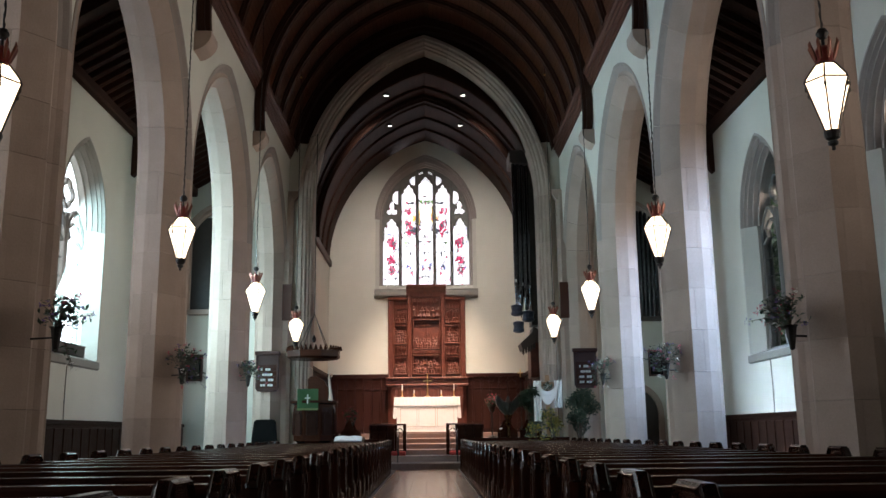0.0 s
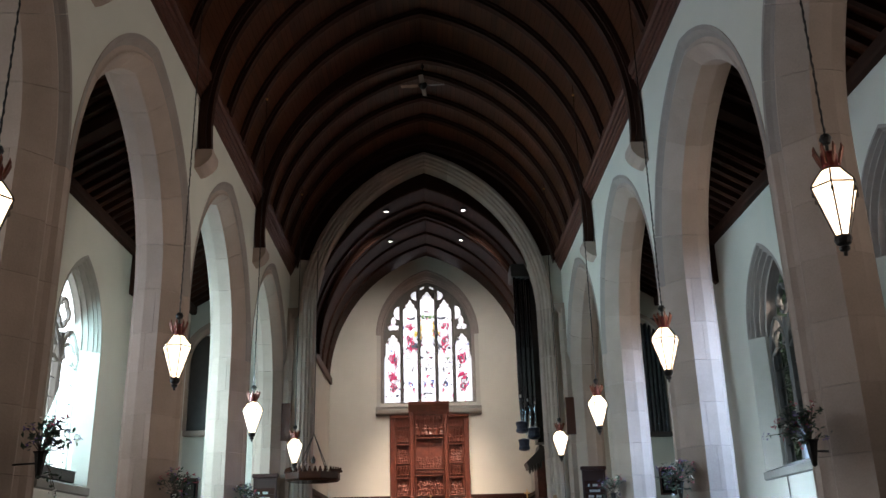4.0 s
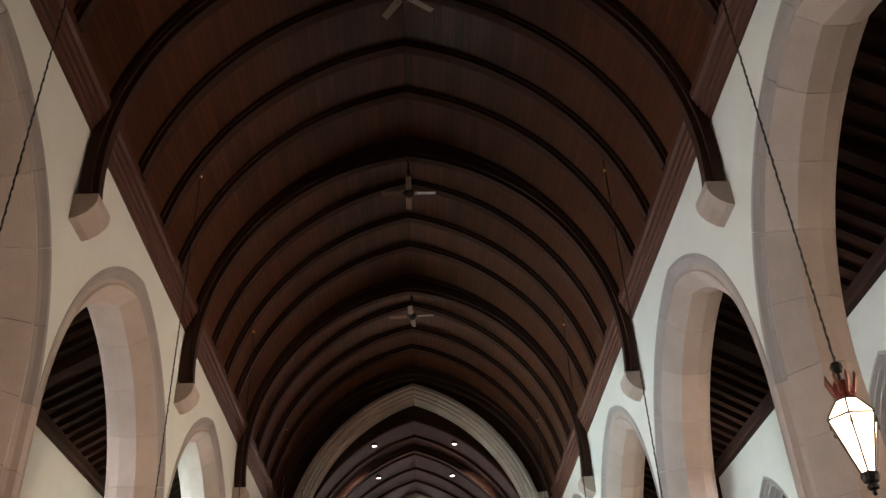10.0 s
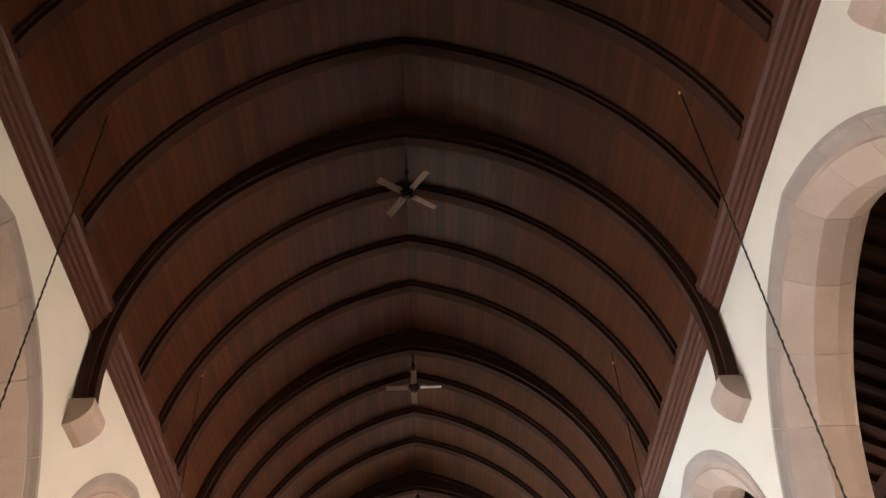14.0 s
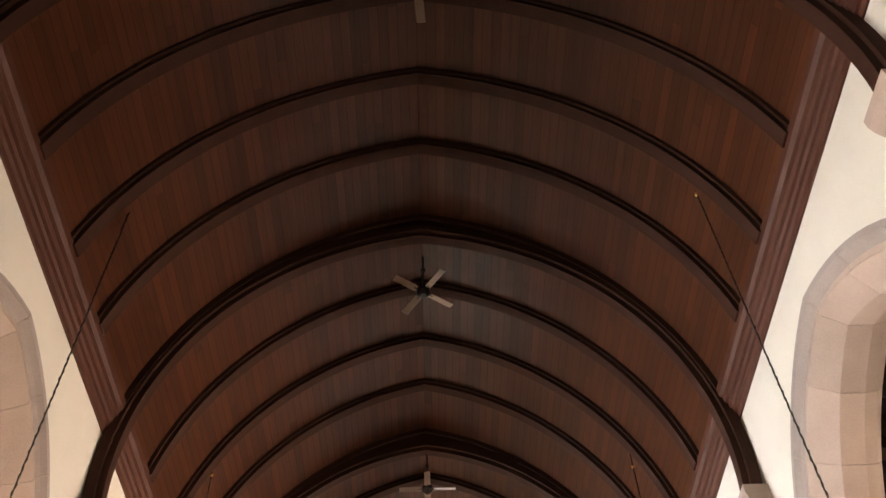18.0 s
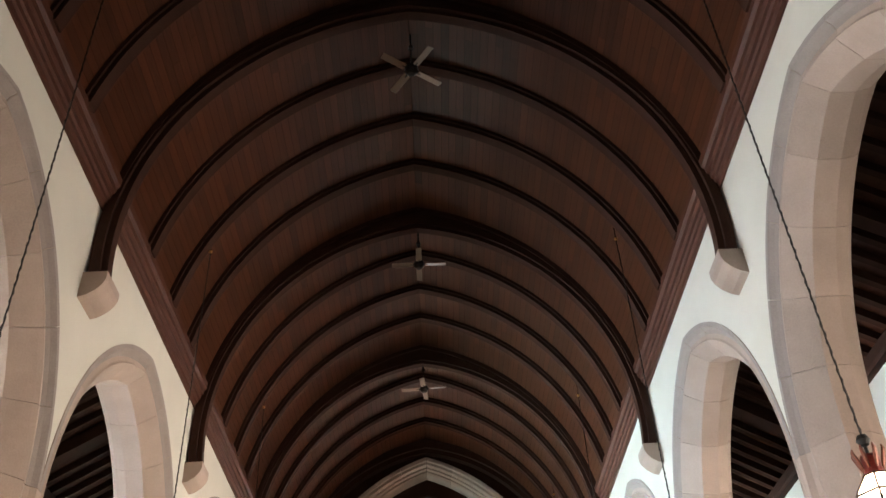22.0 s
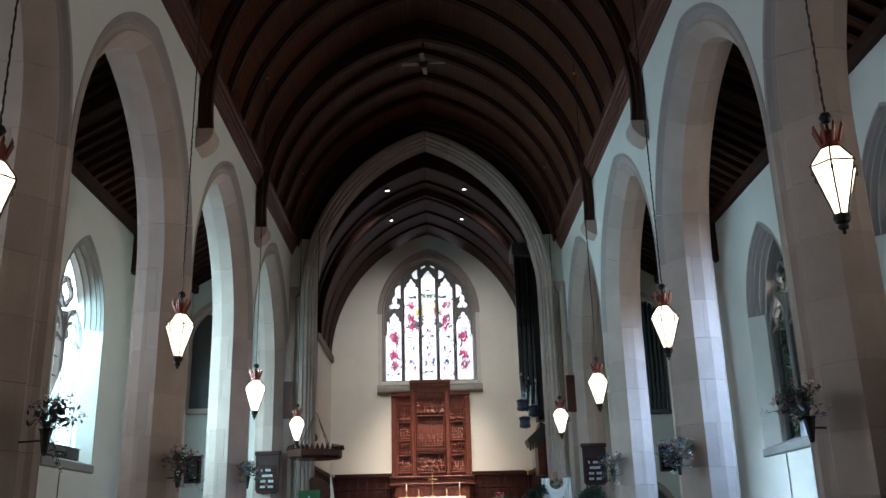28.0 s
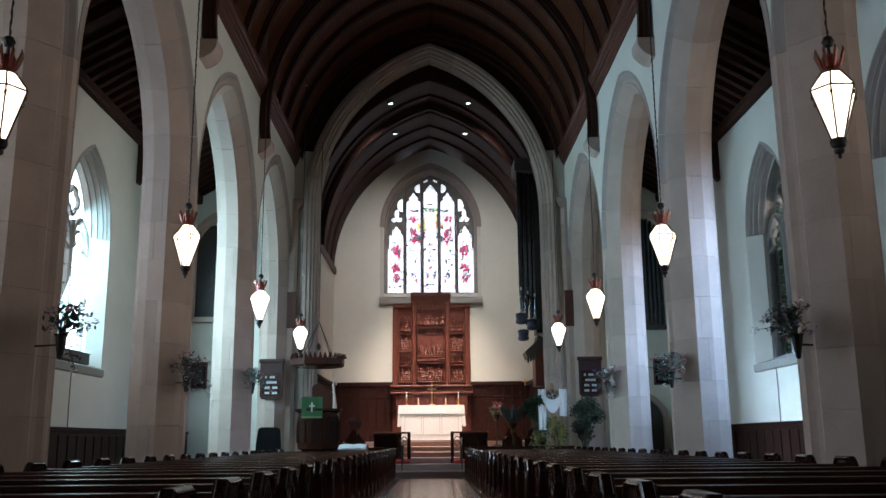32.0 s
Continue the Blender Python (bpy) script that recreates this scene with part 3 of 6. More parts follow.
def aisle_window(side, mid):
    t = thing("window_aisle", (0, 0, 0), "tall pointed two-light window with stone tracery and clear glass" if side < 0 else "tall pointed two-light window in moulded stone, trees outside", "window", "windows of the aisles", "structure")
    # same stone both sides: right bars and frame carry their shade in the colour
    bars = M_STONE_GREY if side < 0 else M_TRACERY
    place = lambda o, z, d: (side * (X_AISLE + d), mid + o, z)
    bm = bmesh.new()
    prof = [(-0.06, -0.004), (0.0, -0.012), (0.04, 0.05), (0.07, 0.05), (0.1, 0.12), (0.14, 0.12), (0.18, 0.22), (0.22, 0.22), (0.25, 0.32), (0.29, 0.34), (0.29, 0.52)]
    frame_sweep(bm, lambda o: [(p[0], p[1]) for p in window_path(W_HALF - o, W_C, W_SPRING, W_SILL + 0.05, 10)], prof, place)
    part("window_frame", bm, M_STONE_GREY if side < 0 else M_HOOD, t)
    bm = bmesh.new()
    prism(bm, [(side * (X_AISLE - 0.01), W_SILL - 0.20), (side * (X_AISLE - 0.05), W_SILL - 0.17), (side * (X_AISLE - 0.05), W_SILL - 0.02), (side * (X_AISLE + 0.5), W_SILL + 0.18), (side * (X_AISLE + 0.5), W_SILL - 0.20)], "y", mid - W_HALF - 0.1, mid + W_HALF + 0.1)
    part("window_sill", bm, M_STONE_GREY, t)
    for sg in (-1, 1):
        bm = bmesh.new()
        ends = [[bm.verts.new(place(sg * (W_HALF - o), z, d)) for o, d in ((-0.06, -0.016), (0.0, -0.018), (0.31, 0.27), (0.31, 0.5), (-0.06, 0.3))] for z in (W_SILL + 0.02, W_SPRING)]
        for q in range(5):
            bm.faces.new((ends[0][q], ends[0][(q + 1) % 5], ends[1][(q + 1) % 5], ends[1][q]))
        bm.faces.new(ends[0]); bm.faces.new(ends[1])
        bmesh.ops.recalc_face_normals(bm, faces=bm.faces)
        part("splay", bm, M_JAMB, t)
    ih = W_HALF - 0.29
    for pts, nm in (([(0, W_SILL + 0.1), (0, 6.0)], "mullion"),):
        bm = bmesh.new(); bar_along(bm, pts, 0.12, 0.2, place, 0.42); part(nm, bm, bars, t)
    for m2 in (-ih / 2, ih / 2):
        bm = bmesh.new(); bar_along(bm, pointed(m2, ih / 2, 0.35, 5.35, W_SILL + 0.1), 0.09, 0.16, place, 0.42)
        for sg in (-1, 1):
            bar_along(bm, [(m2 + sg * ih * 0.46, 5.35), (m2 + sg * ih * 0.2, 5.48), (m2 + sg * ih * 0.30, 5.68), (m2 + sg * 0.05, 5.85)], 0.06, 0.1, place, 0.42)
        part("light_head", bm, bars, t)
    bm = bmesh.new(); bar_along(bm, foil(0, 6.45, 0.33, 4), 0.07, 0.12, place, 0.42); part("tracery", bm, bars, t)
    for sg in (-1, 1):
        bm = bmesh.new()
        line = [(o, z) for o, z in arc(ih, W_C, W_SPRING, 10)]
        pts = [(0, W_SILL + 0.1), (sg * ih, W_SILL + 0.1)] + [(sg * o, z) for o, z in line]
        bm.faces.new([bm.verts.new(place(o, z, 0.44)) for o, z in pts])
        ob = part("pane", bm, M_CLEAR, t)
        ob.visible_shadow = False
    # lead lines
    bm = bmesh.new()
    for k in range(1, 9):
        z = W_SILL + 0.1 + k * 0.42
        if z < 5.9:
            bar_along(bm, [(-ih, z), (ih, z)], 0.02, 0.03, place, 0.43)
    part("glazing_bar", bm, M_IRON, t)


for side in (-1, 1):
    bm = bmesh.new()
    curve = arc(W_HALF + 0.05, W_C, W_SPRING, 10)
    wh = W_HALF + 0.05
    quads = []
    for k in range(len(PIERS) - 1):
        mid = (PIERS[k] + PIERS[k + 1]) / 2
        a, b = PIERS[k], PIERS[k + 1]
        ws = W_SILL - 0.18
        quads += [(a, 0, b, 0, b, ws, a, ws), (a, ws, mid - wh, ws, mid - wh, W_SPRING, a, W_SPRING), (mid + wh, ws, b, ws, b, W_SPRING, mid + wh, W_SPRING),
                  (a, W_SPRING, mid - wh, W_SPRING, mid - wh, 9.4, a, 9.4), (mid + wh, W_SPRING, b, W_SPRING, b, 9.4, mid + wh, 9.4)]
        line = [(mid - o, z) for o, z in curve] + [(mid + o, z) for o, z in curve[::-1][1:]]
        quads += [(y0, z0, y1, z1, y1, 9.4, y0, 9.4) for (y0, z0), (y1, z1) in zip(line, line[1:])]
    for q in quads:
        for x in (side * X_AISLE, side * (X_AISLE + 0.6)):
            bm.faces.new([bm.verts.new((x, q[2 * j], q[2 * j + 1])) for j in range(4)])
    bmesh.ops.remove_doubles(bm, verts=bm.verts, dist=1e-4)
    tagged(link("wall_aisle_west" if side < 0 else "wall_aisle_east", bm, M_PLASTER), "cream plastered aisle wall with pointed windows", "wall", kind="structure")
    for k in range(len(PIERS) - 1):
        aisle_window(side, (PIERS[k] + PIERS[k + 1]) / 2)
    # wainscot: rail, panels
    w = thing("wainscot", (0, 0, 0), "dark oak panelled wainscot along the aisle wall", "wainscot", kind="structure")
    xa, xb = sorted((side * (X_AISLE - 0.03), side * (X_AISLE + 0.01)))
    part("backing", boxes((xa, xb, Y_BACK, Y_ARCH, 0, 1.36)), M_PANEL, w)
    xr, xs = sorted((side * (X_AISLE - 0.075), side * (X_AISLE - 0.03)))
    part("top_rail", boxes((xr, xs, Y_BACK, Y_ARCH, 1.34, 1.44), bevel=0.012), M_PANEL, w)
    part("plinth", boxes((xr, xs, Y_BACK, Y_ARCH, 0, 0.18), bevel=0.01), M_PANEL, w)
    n = 40
    for k in range(n):
        y0 = 8.5 + (Y_ARCH - 8.5) * k / n
        y1 = 8.5 + (Y_ARCH - 8.5) * (k + 1) / n
        xq, xp = sorted((side * (X_AISLE - 0.055), side * (X_AISLE - 0.028)))
        part("panel", boxes((xq, xp, y0 + 0.05, y1 - 0.05, 0.26, 1.27), bevel=0.012), M_PANEL, w)
    # lean-to roof: boards, rafters, eaves beam, brackets
    prof = [(5.3, 10.38), (8.3, 8.62), (8.3, 8.85), (5.3, 10.62)]
    bm = bmesh.new()
    prism(bm, [(side * x, z) for x, z in prof], "y", Y_BACK, Y_ARCH + 0.3)
    tagged(link("ceiling_aisle", bm, M_BOARD), "dark timber lean-to roof of the aisle", "ceiling", kind="structure")
    y = Y_BACK + 0.3
    raft = thing("aisle_rafters", (0, 0, 0), "dark oak rafters under the aisle roof", "rafters", kind="structure")
    while y < Y_ARCH:
        bm = bmesh.new()
        prism(bm, [(side * x, z) for x, z in ((5.3, 10.22), (7.62, 8.86), (7.62, 9.02), (5.3, 10.38))], "y", y - 0.055, y + 0.055)
        part("rafter", bm, M_RIB, raft)
        y += 0.42
    bm = bmesh.new()
    prism(bm, [(side * x, z) for x, z in ((7.62, 8.72), (7.46, 8.72), (7.43, 8.78), (7.43, 8.96), (7.62, 9.05))], "y", Y_BACK, Y_ARCH)
    tagged(link("eaves_beam", bm, M_RIB), "dark oak beam along the top of the aisle wall", "beam", kind="structure")
    for py in PIERS[1:-1]:
        br = thing("aisle_bracket", (0, 0, 0), "dark oak curved bracket below the aisle roof beam", "bracket", "aisle roof brackets", "structure")
        bm = bmesh.new()
        prism(bm, [(side * x, z) for x, z in ((7.6, 7.7), (7.56, 7.68), (7.47, 7.78), (7.44, 8.1), (7.38, 8.5), (7.2, 8.86), (6.9, 9.12), (6.9, 9.3), (7.6, 8.9))], "y", py - 0.1, py + 0.1)
        part("curved_brace", bm, M_RIB, br)
        bm = bmesh.new()
        prism(bm, [(side * x, z) for x, z in ((5.3, 10.05), (7.6, 8.7), (7.6, 8.95), (5.3, 10.3))], "y", py - 0.12, py + 0.12)
        part("beam", bm, M_RIB, br)

# ---- chancel arch ----
C_HALF, C_C, C_SPRING = 3.66, 1.80, 8.68
arch = thing("chancel_arch", (0, 0, 0), "wide moulded limestone arch opening into the chancel", "arch", kind="structure")
C_PROF = [(0.0, 0.85), (0.0, 0.30), (0.04, 0.22), (0.09, 0.22), (0.12, 0.12), (0.17, 0.12), (0.22, 0.02), (0.30, 0.02), (0.33, -0.04), (0.43, -0.04), (0.46, 0.02), (0.46, 0.85)]


def chancel_section(sgn, s):
    out = []
    for o, d in C_PROF:
        if s <= 1:
            out.append((sgn * (C_HALF + o), Y_ARCH - 0.15 + d, C_SPRING * s))
        else:
            r = C_HALF + C_C + o
            a = math.acos(C_C / r) * (s - 1)
            out.append((sgn * (-C_C + r * math.cos(a)), Y_ARCH - 0.15 + d, C_SPRING + r * math.sin(a)))
    return out


for sgn in (-1, 1):
    cuts = [k / 11 for k in range(12)] + [1 + k / 8 for k in range(1, 9)]
    for a, b in zip(cuts, cuts[1:]):
        steps = 1 if b <= 1 else 3
        verts, n = [], len(C_PROF)
        for k in range(steps + 1):
            verts += chancel_section(sgn, a + 0.0006 + (b - a - 0.0012) * k / steps)
        faces = [tuple(range(n)), tuple(range(n * (steps + 1) - 1, n * steps - 1, -1))]
        for k in range(steps):
            faces += [(k * n + i, (k + 1) * n + i, (k + 1) * n + (i + 1) % n, k * n + (i + 1) % n) for i in range(n)]
        ob = mesh_of("stone", verts, faces if sgn < 0 else [f[::-1] for f in faces], M_STONE, arch)
        bm = bmesh.new(); bm.from_mesh(ob.data); bmesh.ops.recalc_face_normals(bm, faces=bm.faces); bm.to_mesh(ob.data); bm.free()
inner = [(C_HALF + 0.4, 0.0)] + arc(C_HALF + 0.4, C_C, C_SPRING, 16)
outer = [(5.0, 0.0)] + [(5.0, 10.6)] * 9 + roof_curve(0.85, 7, 11.2)
low, high = bmesh.new(), bmesh.new()
for s in (1, -1):
    for i, ((p, p2), (q, q2)) in enumerate(zip(zip(inner, inner[1:]), zip(outer, outer[1:]))):
        for y in (Y_ARCH - 0.02, Y_ARCH + 0.6):
            pts = list(dict.fromkeys([p, q, q2, p2]))
            bm = low if i < 5 else high
            bm.faces.new([bm.verts.new((s * v[0], y, v[1])) for v in pts])
tagged(link("wall_chancel_arch", low, M_PLASTER), "plastered wall beside the chancel arch", "wall", kind="structure")
tagged(link("gable_boarding", high, M_RIB), "dark oak boarding between the chancel arch and the roof", "wall", kind="structure")
t = thing("gable_rib", (0, 0, 0), "dark oak rib against the chancel arch wall", "roof truss", kind="structure")
bm = bmesh.new(); between(bm, roof_curve(0.06, 28, 10.2), board_curve(0.02, 28, 10.5), Y_ARCH - 0.30, Y_ARCH - 0.03); part("rib", bm, M_RIB, t)
bm = bmesh.new(); rib(bm, 0.2, 0.45, 28, 10.2, Y_ARCH - 0.42, Y_ARCH - 0.28); part("moulding", bm, M_RIB, t)

# responds beside the chancel arch
for s in (-1, 1):
    r = thing("respond", (0, 0, 0), "limestone half pier beside the chancel arch", "pier", "responds of the chancel arch", "structure")
    for k in range(12):
        bm = bmesh.new()
        prism(bm, [(s * x, y) for x, y in ((4.26, Y_ARCH - 0.02), (4.26, Y_ARCH - 0.2), (4.36, Y_ARCH - 0.3), (4.62, Y_ARCH - 0.3), (4.62, Y_ARCH - 0.02))], "z", 0.72 * k + 0.004, 0.72 * (k + 1) - 0.004)
        part("stone", bm, M_STONE, r)

# ---- chancel ----
for k, (y0, z) in enumerate(((27.5, 0.18), (29.2, 0.36), (30.6, 0.54), (31.4, 0.72), (32.3, 0.90), (33.2, 1.08))):
    half = (3.6, 3.6, 3.0, 2.6, 2.3, 3.9)[k]
    bm = boxes((-half if y0 > 28 else -3.62, half if y0 > 28 else 3.62, y0, Y_EAST, 0.0 if k == 0 else z - 0.19, z), bevel=0.012)
    tagged(link("step", bm, M_STEP), "worn stone step up to the altar", "step", "steps of the chancel", "structure")
CH_HALF, CH_C, CH_SPRING = 4.0, 1.5, 8.0


def ch_curve(off, n):
    return [(x, z) for x, z in arc(CH_HALF + off, CH_C, CH_SPRING, n)]


bm = bmesh.new()
pts = ch_curve(0, 60)
for s in (1, -1):
    for (xa, za), (xb, zb) in zip(pts, pts[1:]):
        dx, dz = (xb - xa) * 0.03, (zb - za) * 0.03
        v = [bm.verts.new((s * x, y, z)) for y in (Y_ARCH + 0.6, Y_EAST) for x, z in ((xa + dx, za + dz), (xb - dx, zb - dz))]
        bm.faces.new((v[0], v[1], v[3], v[2]))
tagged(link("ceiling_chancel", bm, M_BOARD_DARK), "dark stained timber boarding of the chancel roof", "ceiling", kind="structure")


def ch_rib(bm, a_off, b_off, y0, y1):
    a, b = ch_curve(a_off, 24), ch_curve(b_off, 24)
    a, b = a + [(-x, z) for x, z in a[::-1][1:]], b + [(-x, z) for x, z in b[::-1][1:]]
    rows = [[bm.verts.new((x, y, z)) for x, z in line] for line, y in ((a, y0), (a, y1), (b, y1), (b, y0))]
    for i in range(len(a) - 1):
        for j in range(4):
            bm.faces.new((rows[j][i], rows[j][i + 1], rows[(j + 1) % 4][i + 1], rows[(j + 1) % 4][i]))
    bmesh.ops.recalc_face_normals(bm, faces=bm.faces)


bm = bmesh.new(); ch_rib(bm, 0.03, 0.25, Y_ARCH + 0.6, Y_EAST + 0.4)
tagged(link("ceiling_chancel_backing", bm, M_RIB), "dark timber behind the chancel roof boards", "ceiling", kind="structure")
for y in (31.0,):
    t = thing("chancel_roof_arch", (0, 0, 0), "dark oak moulded arch of the chancel roof", "roof truss", "chancel roof arches", "structure")
    bm = bmesh.new(); ch_rib(bm, -0.22, -0.10, y - 0.10, y + 0.10); part("arch_rib", bm, M_RIB, t)
    bm = bmesh.new(); ch_rib(bm, -0.11, 0.02, y - 0.15, y + 0.15); part("outer_moulding", bm, M_RIB, t)
for y in (28.7, 30.1, 31.8, 33.3, 34.7):
    t = thing("chancel_rafter", (0, 0, 0), "slim dark oak rafter of the chancel roof", "rafter", "chancel rafters", "structure")
    bm = bmesh.new(); ch_rib(bm, -0.07, 0.02, y - 0.07, y + 0.07); part("rafter", bm, M_RIB, t)
    bm = bmesh.new(); ch_rib(bm, -0.035, 0.021, y - 0.10, y - 0.07); part("moulding", bm, M_RIB, t)
t = thing("chancel_gable", (0, 0, 0), "dark oak boarding closing the gap above the chancel roof", "wall", kind="structure")
bm = bmesh.new(); ch_rib(bm, -0.02, 1.25, Y_ARCH + 0.58, Y_ARCH + 0.68); part("boarding", bm, M_RIB, t)
for s in (-1, 1):
    bm = boxes((*sorted((s * 4.0, s * 4.5)), Y_ARCH + 0.6, Y_EAST, 0, 8.3))
    tagged(link("wall_chancel", bm, M_PLASTER), "cream plastered side wall of the chancel", "wall", kind="structure")
    bm = boxes((*sorted((s * 3.9, s * 4.02)), Y_ARCH + 0.7, Y_EAST, 7.85, 8.12), bevel=0.02)
    tagged(link("chancel_plate", bm, M_PLATE), "dark oak plate at the foot of the chancel roof", "wall plate", kind="structure")
    bm = boxes((*sorted((s * 5.0, s * 8.2)), Y_ARCH, Y_ARCH + 0.5, 0, 10.6))
    tagged(link("wall_aisle_end", bm, M_PLASTER), "cream plastered end wall of the aisle", "wall", kind="structure")
bm = boxes((-8.4, 8.4, Y_BACK - 0.6, Y_BACK, 0, 16.0))
tagged(link("wall_back", bm, M_PLASTER), "cream plastered wall at the back of the nave", "wall", kind="structure")

# east wall with its window opening
E_HALF, E_C, E_SPRING, E_SILL = 2.02, 0.55, 9.85, 7.04
bm = bmesh.new()
curve = arc(E_HALF - 0.01, E_C, E_SPRING, 14)
for s in (1, -1):
    for y in (Y_EAST, Y_EAST + 0.6):
        for q in (((0, 0), (4.5, 0), (4.5, E_SILL), (0, E_SILL)), ((E_HALF - 0.01, E_SILL), (4.5, E_SILL), (4.5, E_SPRING), (E_HALF - 0.01, E_SPRING))):
            bm.faces.new([bm.verts.new((s * x, y, z)) for x, z in q])
        for i, ((xa, za), (xb, zb)) in enumerate(zip(curve, curve[1:])):
            q = [(xa, za), (4.5, 9.85 + 4.65 * i / 14), (4.5, 9.85 + 4.65 * (i + 1) / 14), (xb, zb)]
            bm.faces.new([bm.verts.new((s * x, y, z)) for x, z in q])
        bm.faces.new([bm.verts.new((s * x, y, z)) for x, z in ((0, curve[-1][1]), (4.5, 14.5), (0, 14.5))])
tagged(link("wall_altar", bm, M_PLASTER), "cream plastered wall behind the altar with a great window", "wall", kind="structure")

east = thing("window_altar", (0, 0, 0), "five-light stained glass window with stone tracery, red and white figures", "window", kind="structure")
place = lambda o, z, d: (o, Y_EAST + d, z)
bm = bmesh.new()
prof = [(0.0, -0.008), (0.05, 0.04), (0.08, 0.04), (0.12, 0.14), (0.16, 0.14), (0.2, 0.24), (0.22, 0.5)]
frame_sweep(bm, lambda o: [(p[0], p[1]) for p in window_path(E_HALF - o, E_C, E_SPRING, E_SILL, 14)], prof, place)
part("window_frame", bm, M_HOOD, east)
bm = bmesh.new()
prev = None
for half, c, d in ((2.13, 0.79, 0.0), (2.13, 0.79, -0.05), (2.10, 0.78, -0.07), (2.07, 0.77, -0.05), (2.055, 0.75, -0.012), (2.01, 0.56, -0.006)):
    seq = arc(half, c, E_SPRING, 14)
    row = [bm.verts.new(place(x, z, d)) for x, z in seq + [(-x, z) for x, z in seq[::-1][1:]]]
    if prev:
        for i in range(len(row) - 1):
            bm.faces.new((prev[i], prev[i + 1], row[i + 1], row[i]))
    prev = row
part("hood_mould", bm, M_HOOD, east)
for s in (-1, 1):
    part("jamb", boxes((*sorted((s * 1.93, s * 2.10)), Y_EAST - 0.014, Y_EAST + 0.05, E_SILL - 0.2, E_SPRING), bevel=0.006), M_JAMB, east)
bm = bmesh.new()
prism(bm, [(Y_EAST - 0.20, 6.60), (Y_EAST - 0.22, 6.64), (Y_EAST - 0.22, 6.76), (Y_EAST - 0.15, 6.82), (Y_EAST + 0.4, 7.14), (Y_EAST + 0.4, 6.56), (Y_EAST - 0.02, 6.53)], "x", -2.13, 2.13)
part("window_sill", bm, M_STONE_GREY, east)
ix = E_HALF - 0.22
lw = 2 * ix / 5
top_at = lambda x: E_SPRING + math.sqrt(max(0.0, (ix + E_C) ** 2 - (abs(x) + E_C) ** 2))
for k in range(4):
    x = -ix + lw * (k + 1)
    bm = bmesh.new(); bar_along(bm, [(x, E_SILL), (x, top_at(x) + 0.05)], 0.15, 0.22, place, 0.3); part("mullion", bm, M_TRACERY, east)
HEADS = [(-ix + lw * (k + 0.5), (9.50, 10.95, 11.34, 10.95, 9.50)[k]) for k in range(5)]
l_w = lw / 2 - 0.06


def in_opening(x, z):
    """Whether a place of the window's head is glass, not stone."""
    for m, spring in HEADS:
        d, h = abs(x - m) / l_w, (z - spring) / 0.44
        if d < 1 and (h < 0.04 or d ** 2 + ((h - 0.04) / 0.34) ** 2 < 1 or (d / 0.62) ** 2 + ((h - 0.50) / 0.27) ** 2 < 1 or (d / 0.24) ** 2 + ((h - 0.72) / 0.30) ** 2 < 1):
            return True
    x = abs(x)
    if z > top_at(x) - 0.07:
        return False
    # half leaves beside the mullions, slits at the crown, trefoils over the outer lights
    if 1.17 < x < 1.17 + 0.23 * math.sqrt(max(0.0, 1 - ((z - 10.86) / 0.29) ** 2)) or 0.45 < x < 0.45 + 0.22 * math.sqrt(max(0.0, 1 - ((z - 11.60) / 0.20) ** 2)):
        return True
    if abs(x - 0.25) < 0.12 and abs(z - 11.90 + 0.5 * (x - 0.25)) < 0.055:
        return True
    return any(((x - cx) / rx) ** 2 + ((z - cz) / rz) ** 2 < 1 for cx, cz, rx, rz in ((1.42, 10.50, 0.09, 0.20), (1.32, 10.24, 0.11, 0.12), (1.53, 10.24, 0.10, 0.12)))


# pierced stone plate between the heads of the lights and the arch
bm = bmesh.new()
step = 0.024
for a in range(-77, 77):
    for b in range(0, 140):
        x, z = (a + 0.5) * step, 9.0 + (b + 0.5) * step
        if z < top_at(x) + 0.05 and abs(x) < ix + 0.02 and not in_opening(x, z):
            for d, flip in ((0.21, False), (0.34, True)):
                q = [bm.verts.new(place(x + u * step / 2, z + w * step / 2, d)) for u, w in ((-1, -1), (1, -1), (1, 1), (-1, 1))]
                bm.faces.new(q[::-1] if flip else q)
bmesh.ops.remove_doubles(bm, verts=bm.verts, dist=1e-4)
part("tracery_plate", bm, M_TRACERY, east)
# glass pieces, each between lead lines
rg = random.Random(11)
lead = bmesh.new()
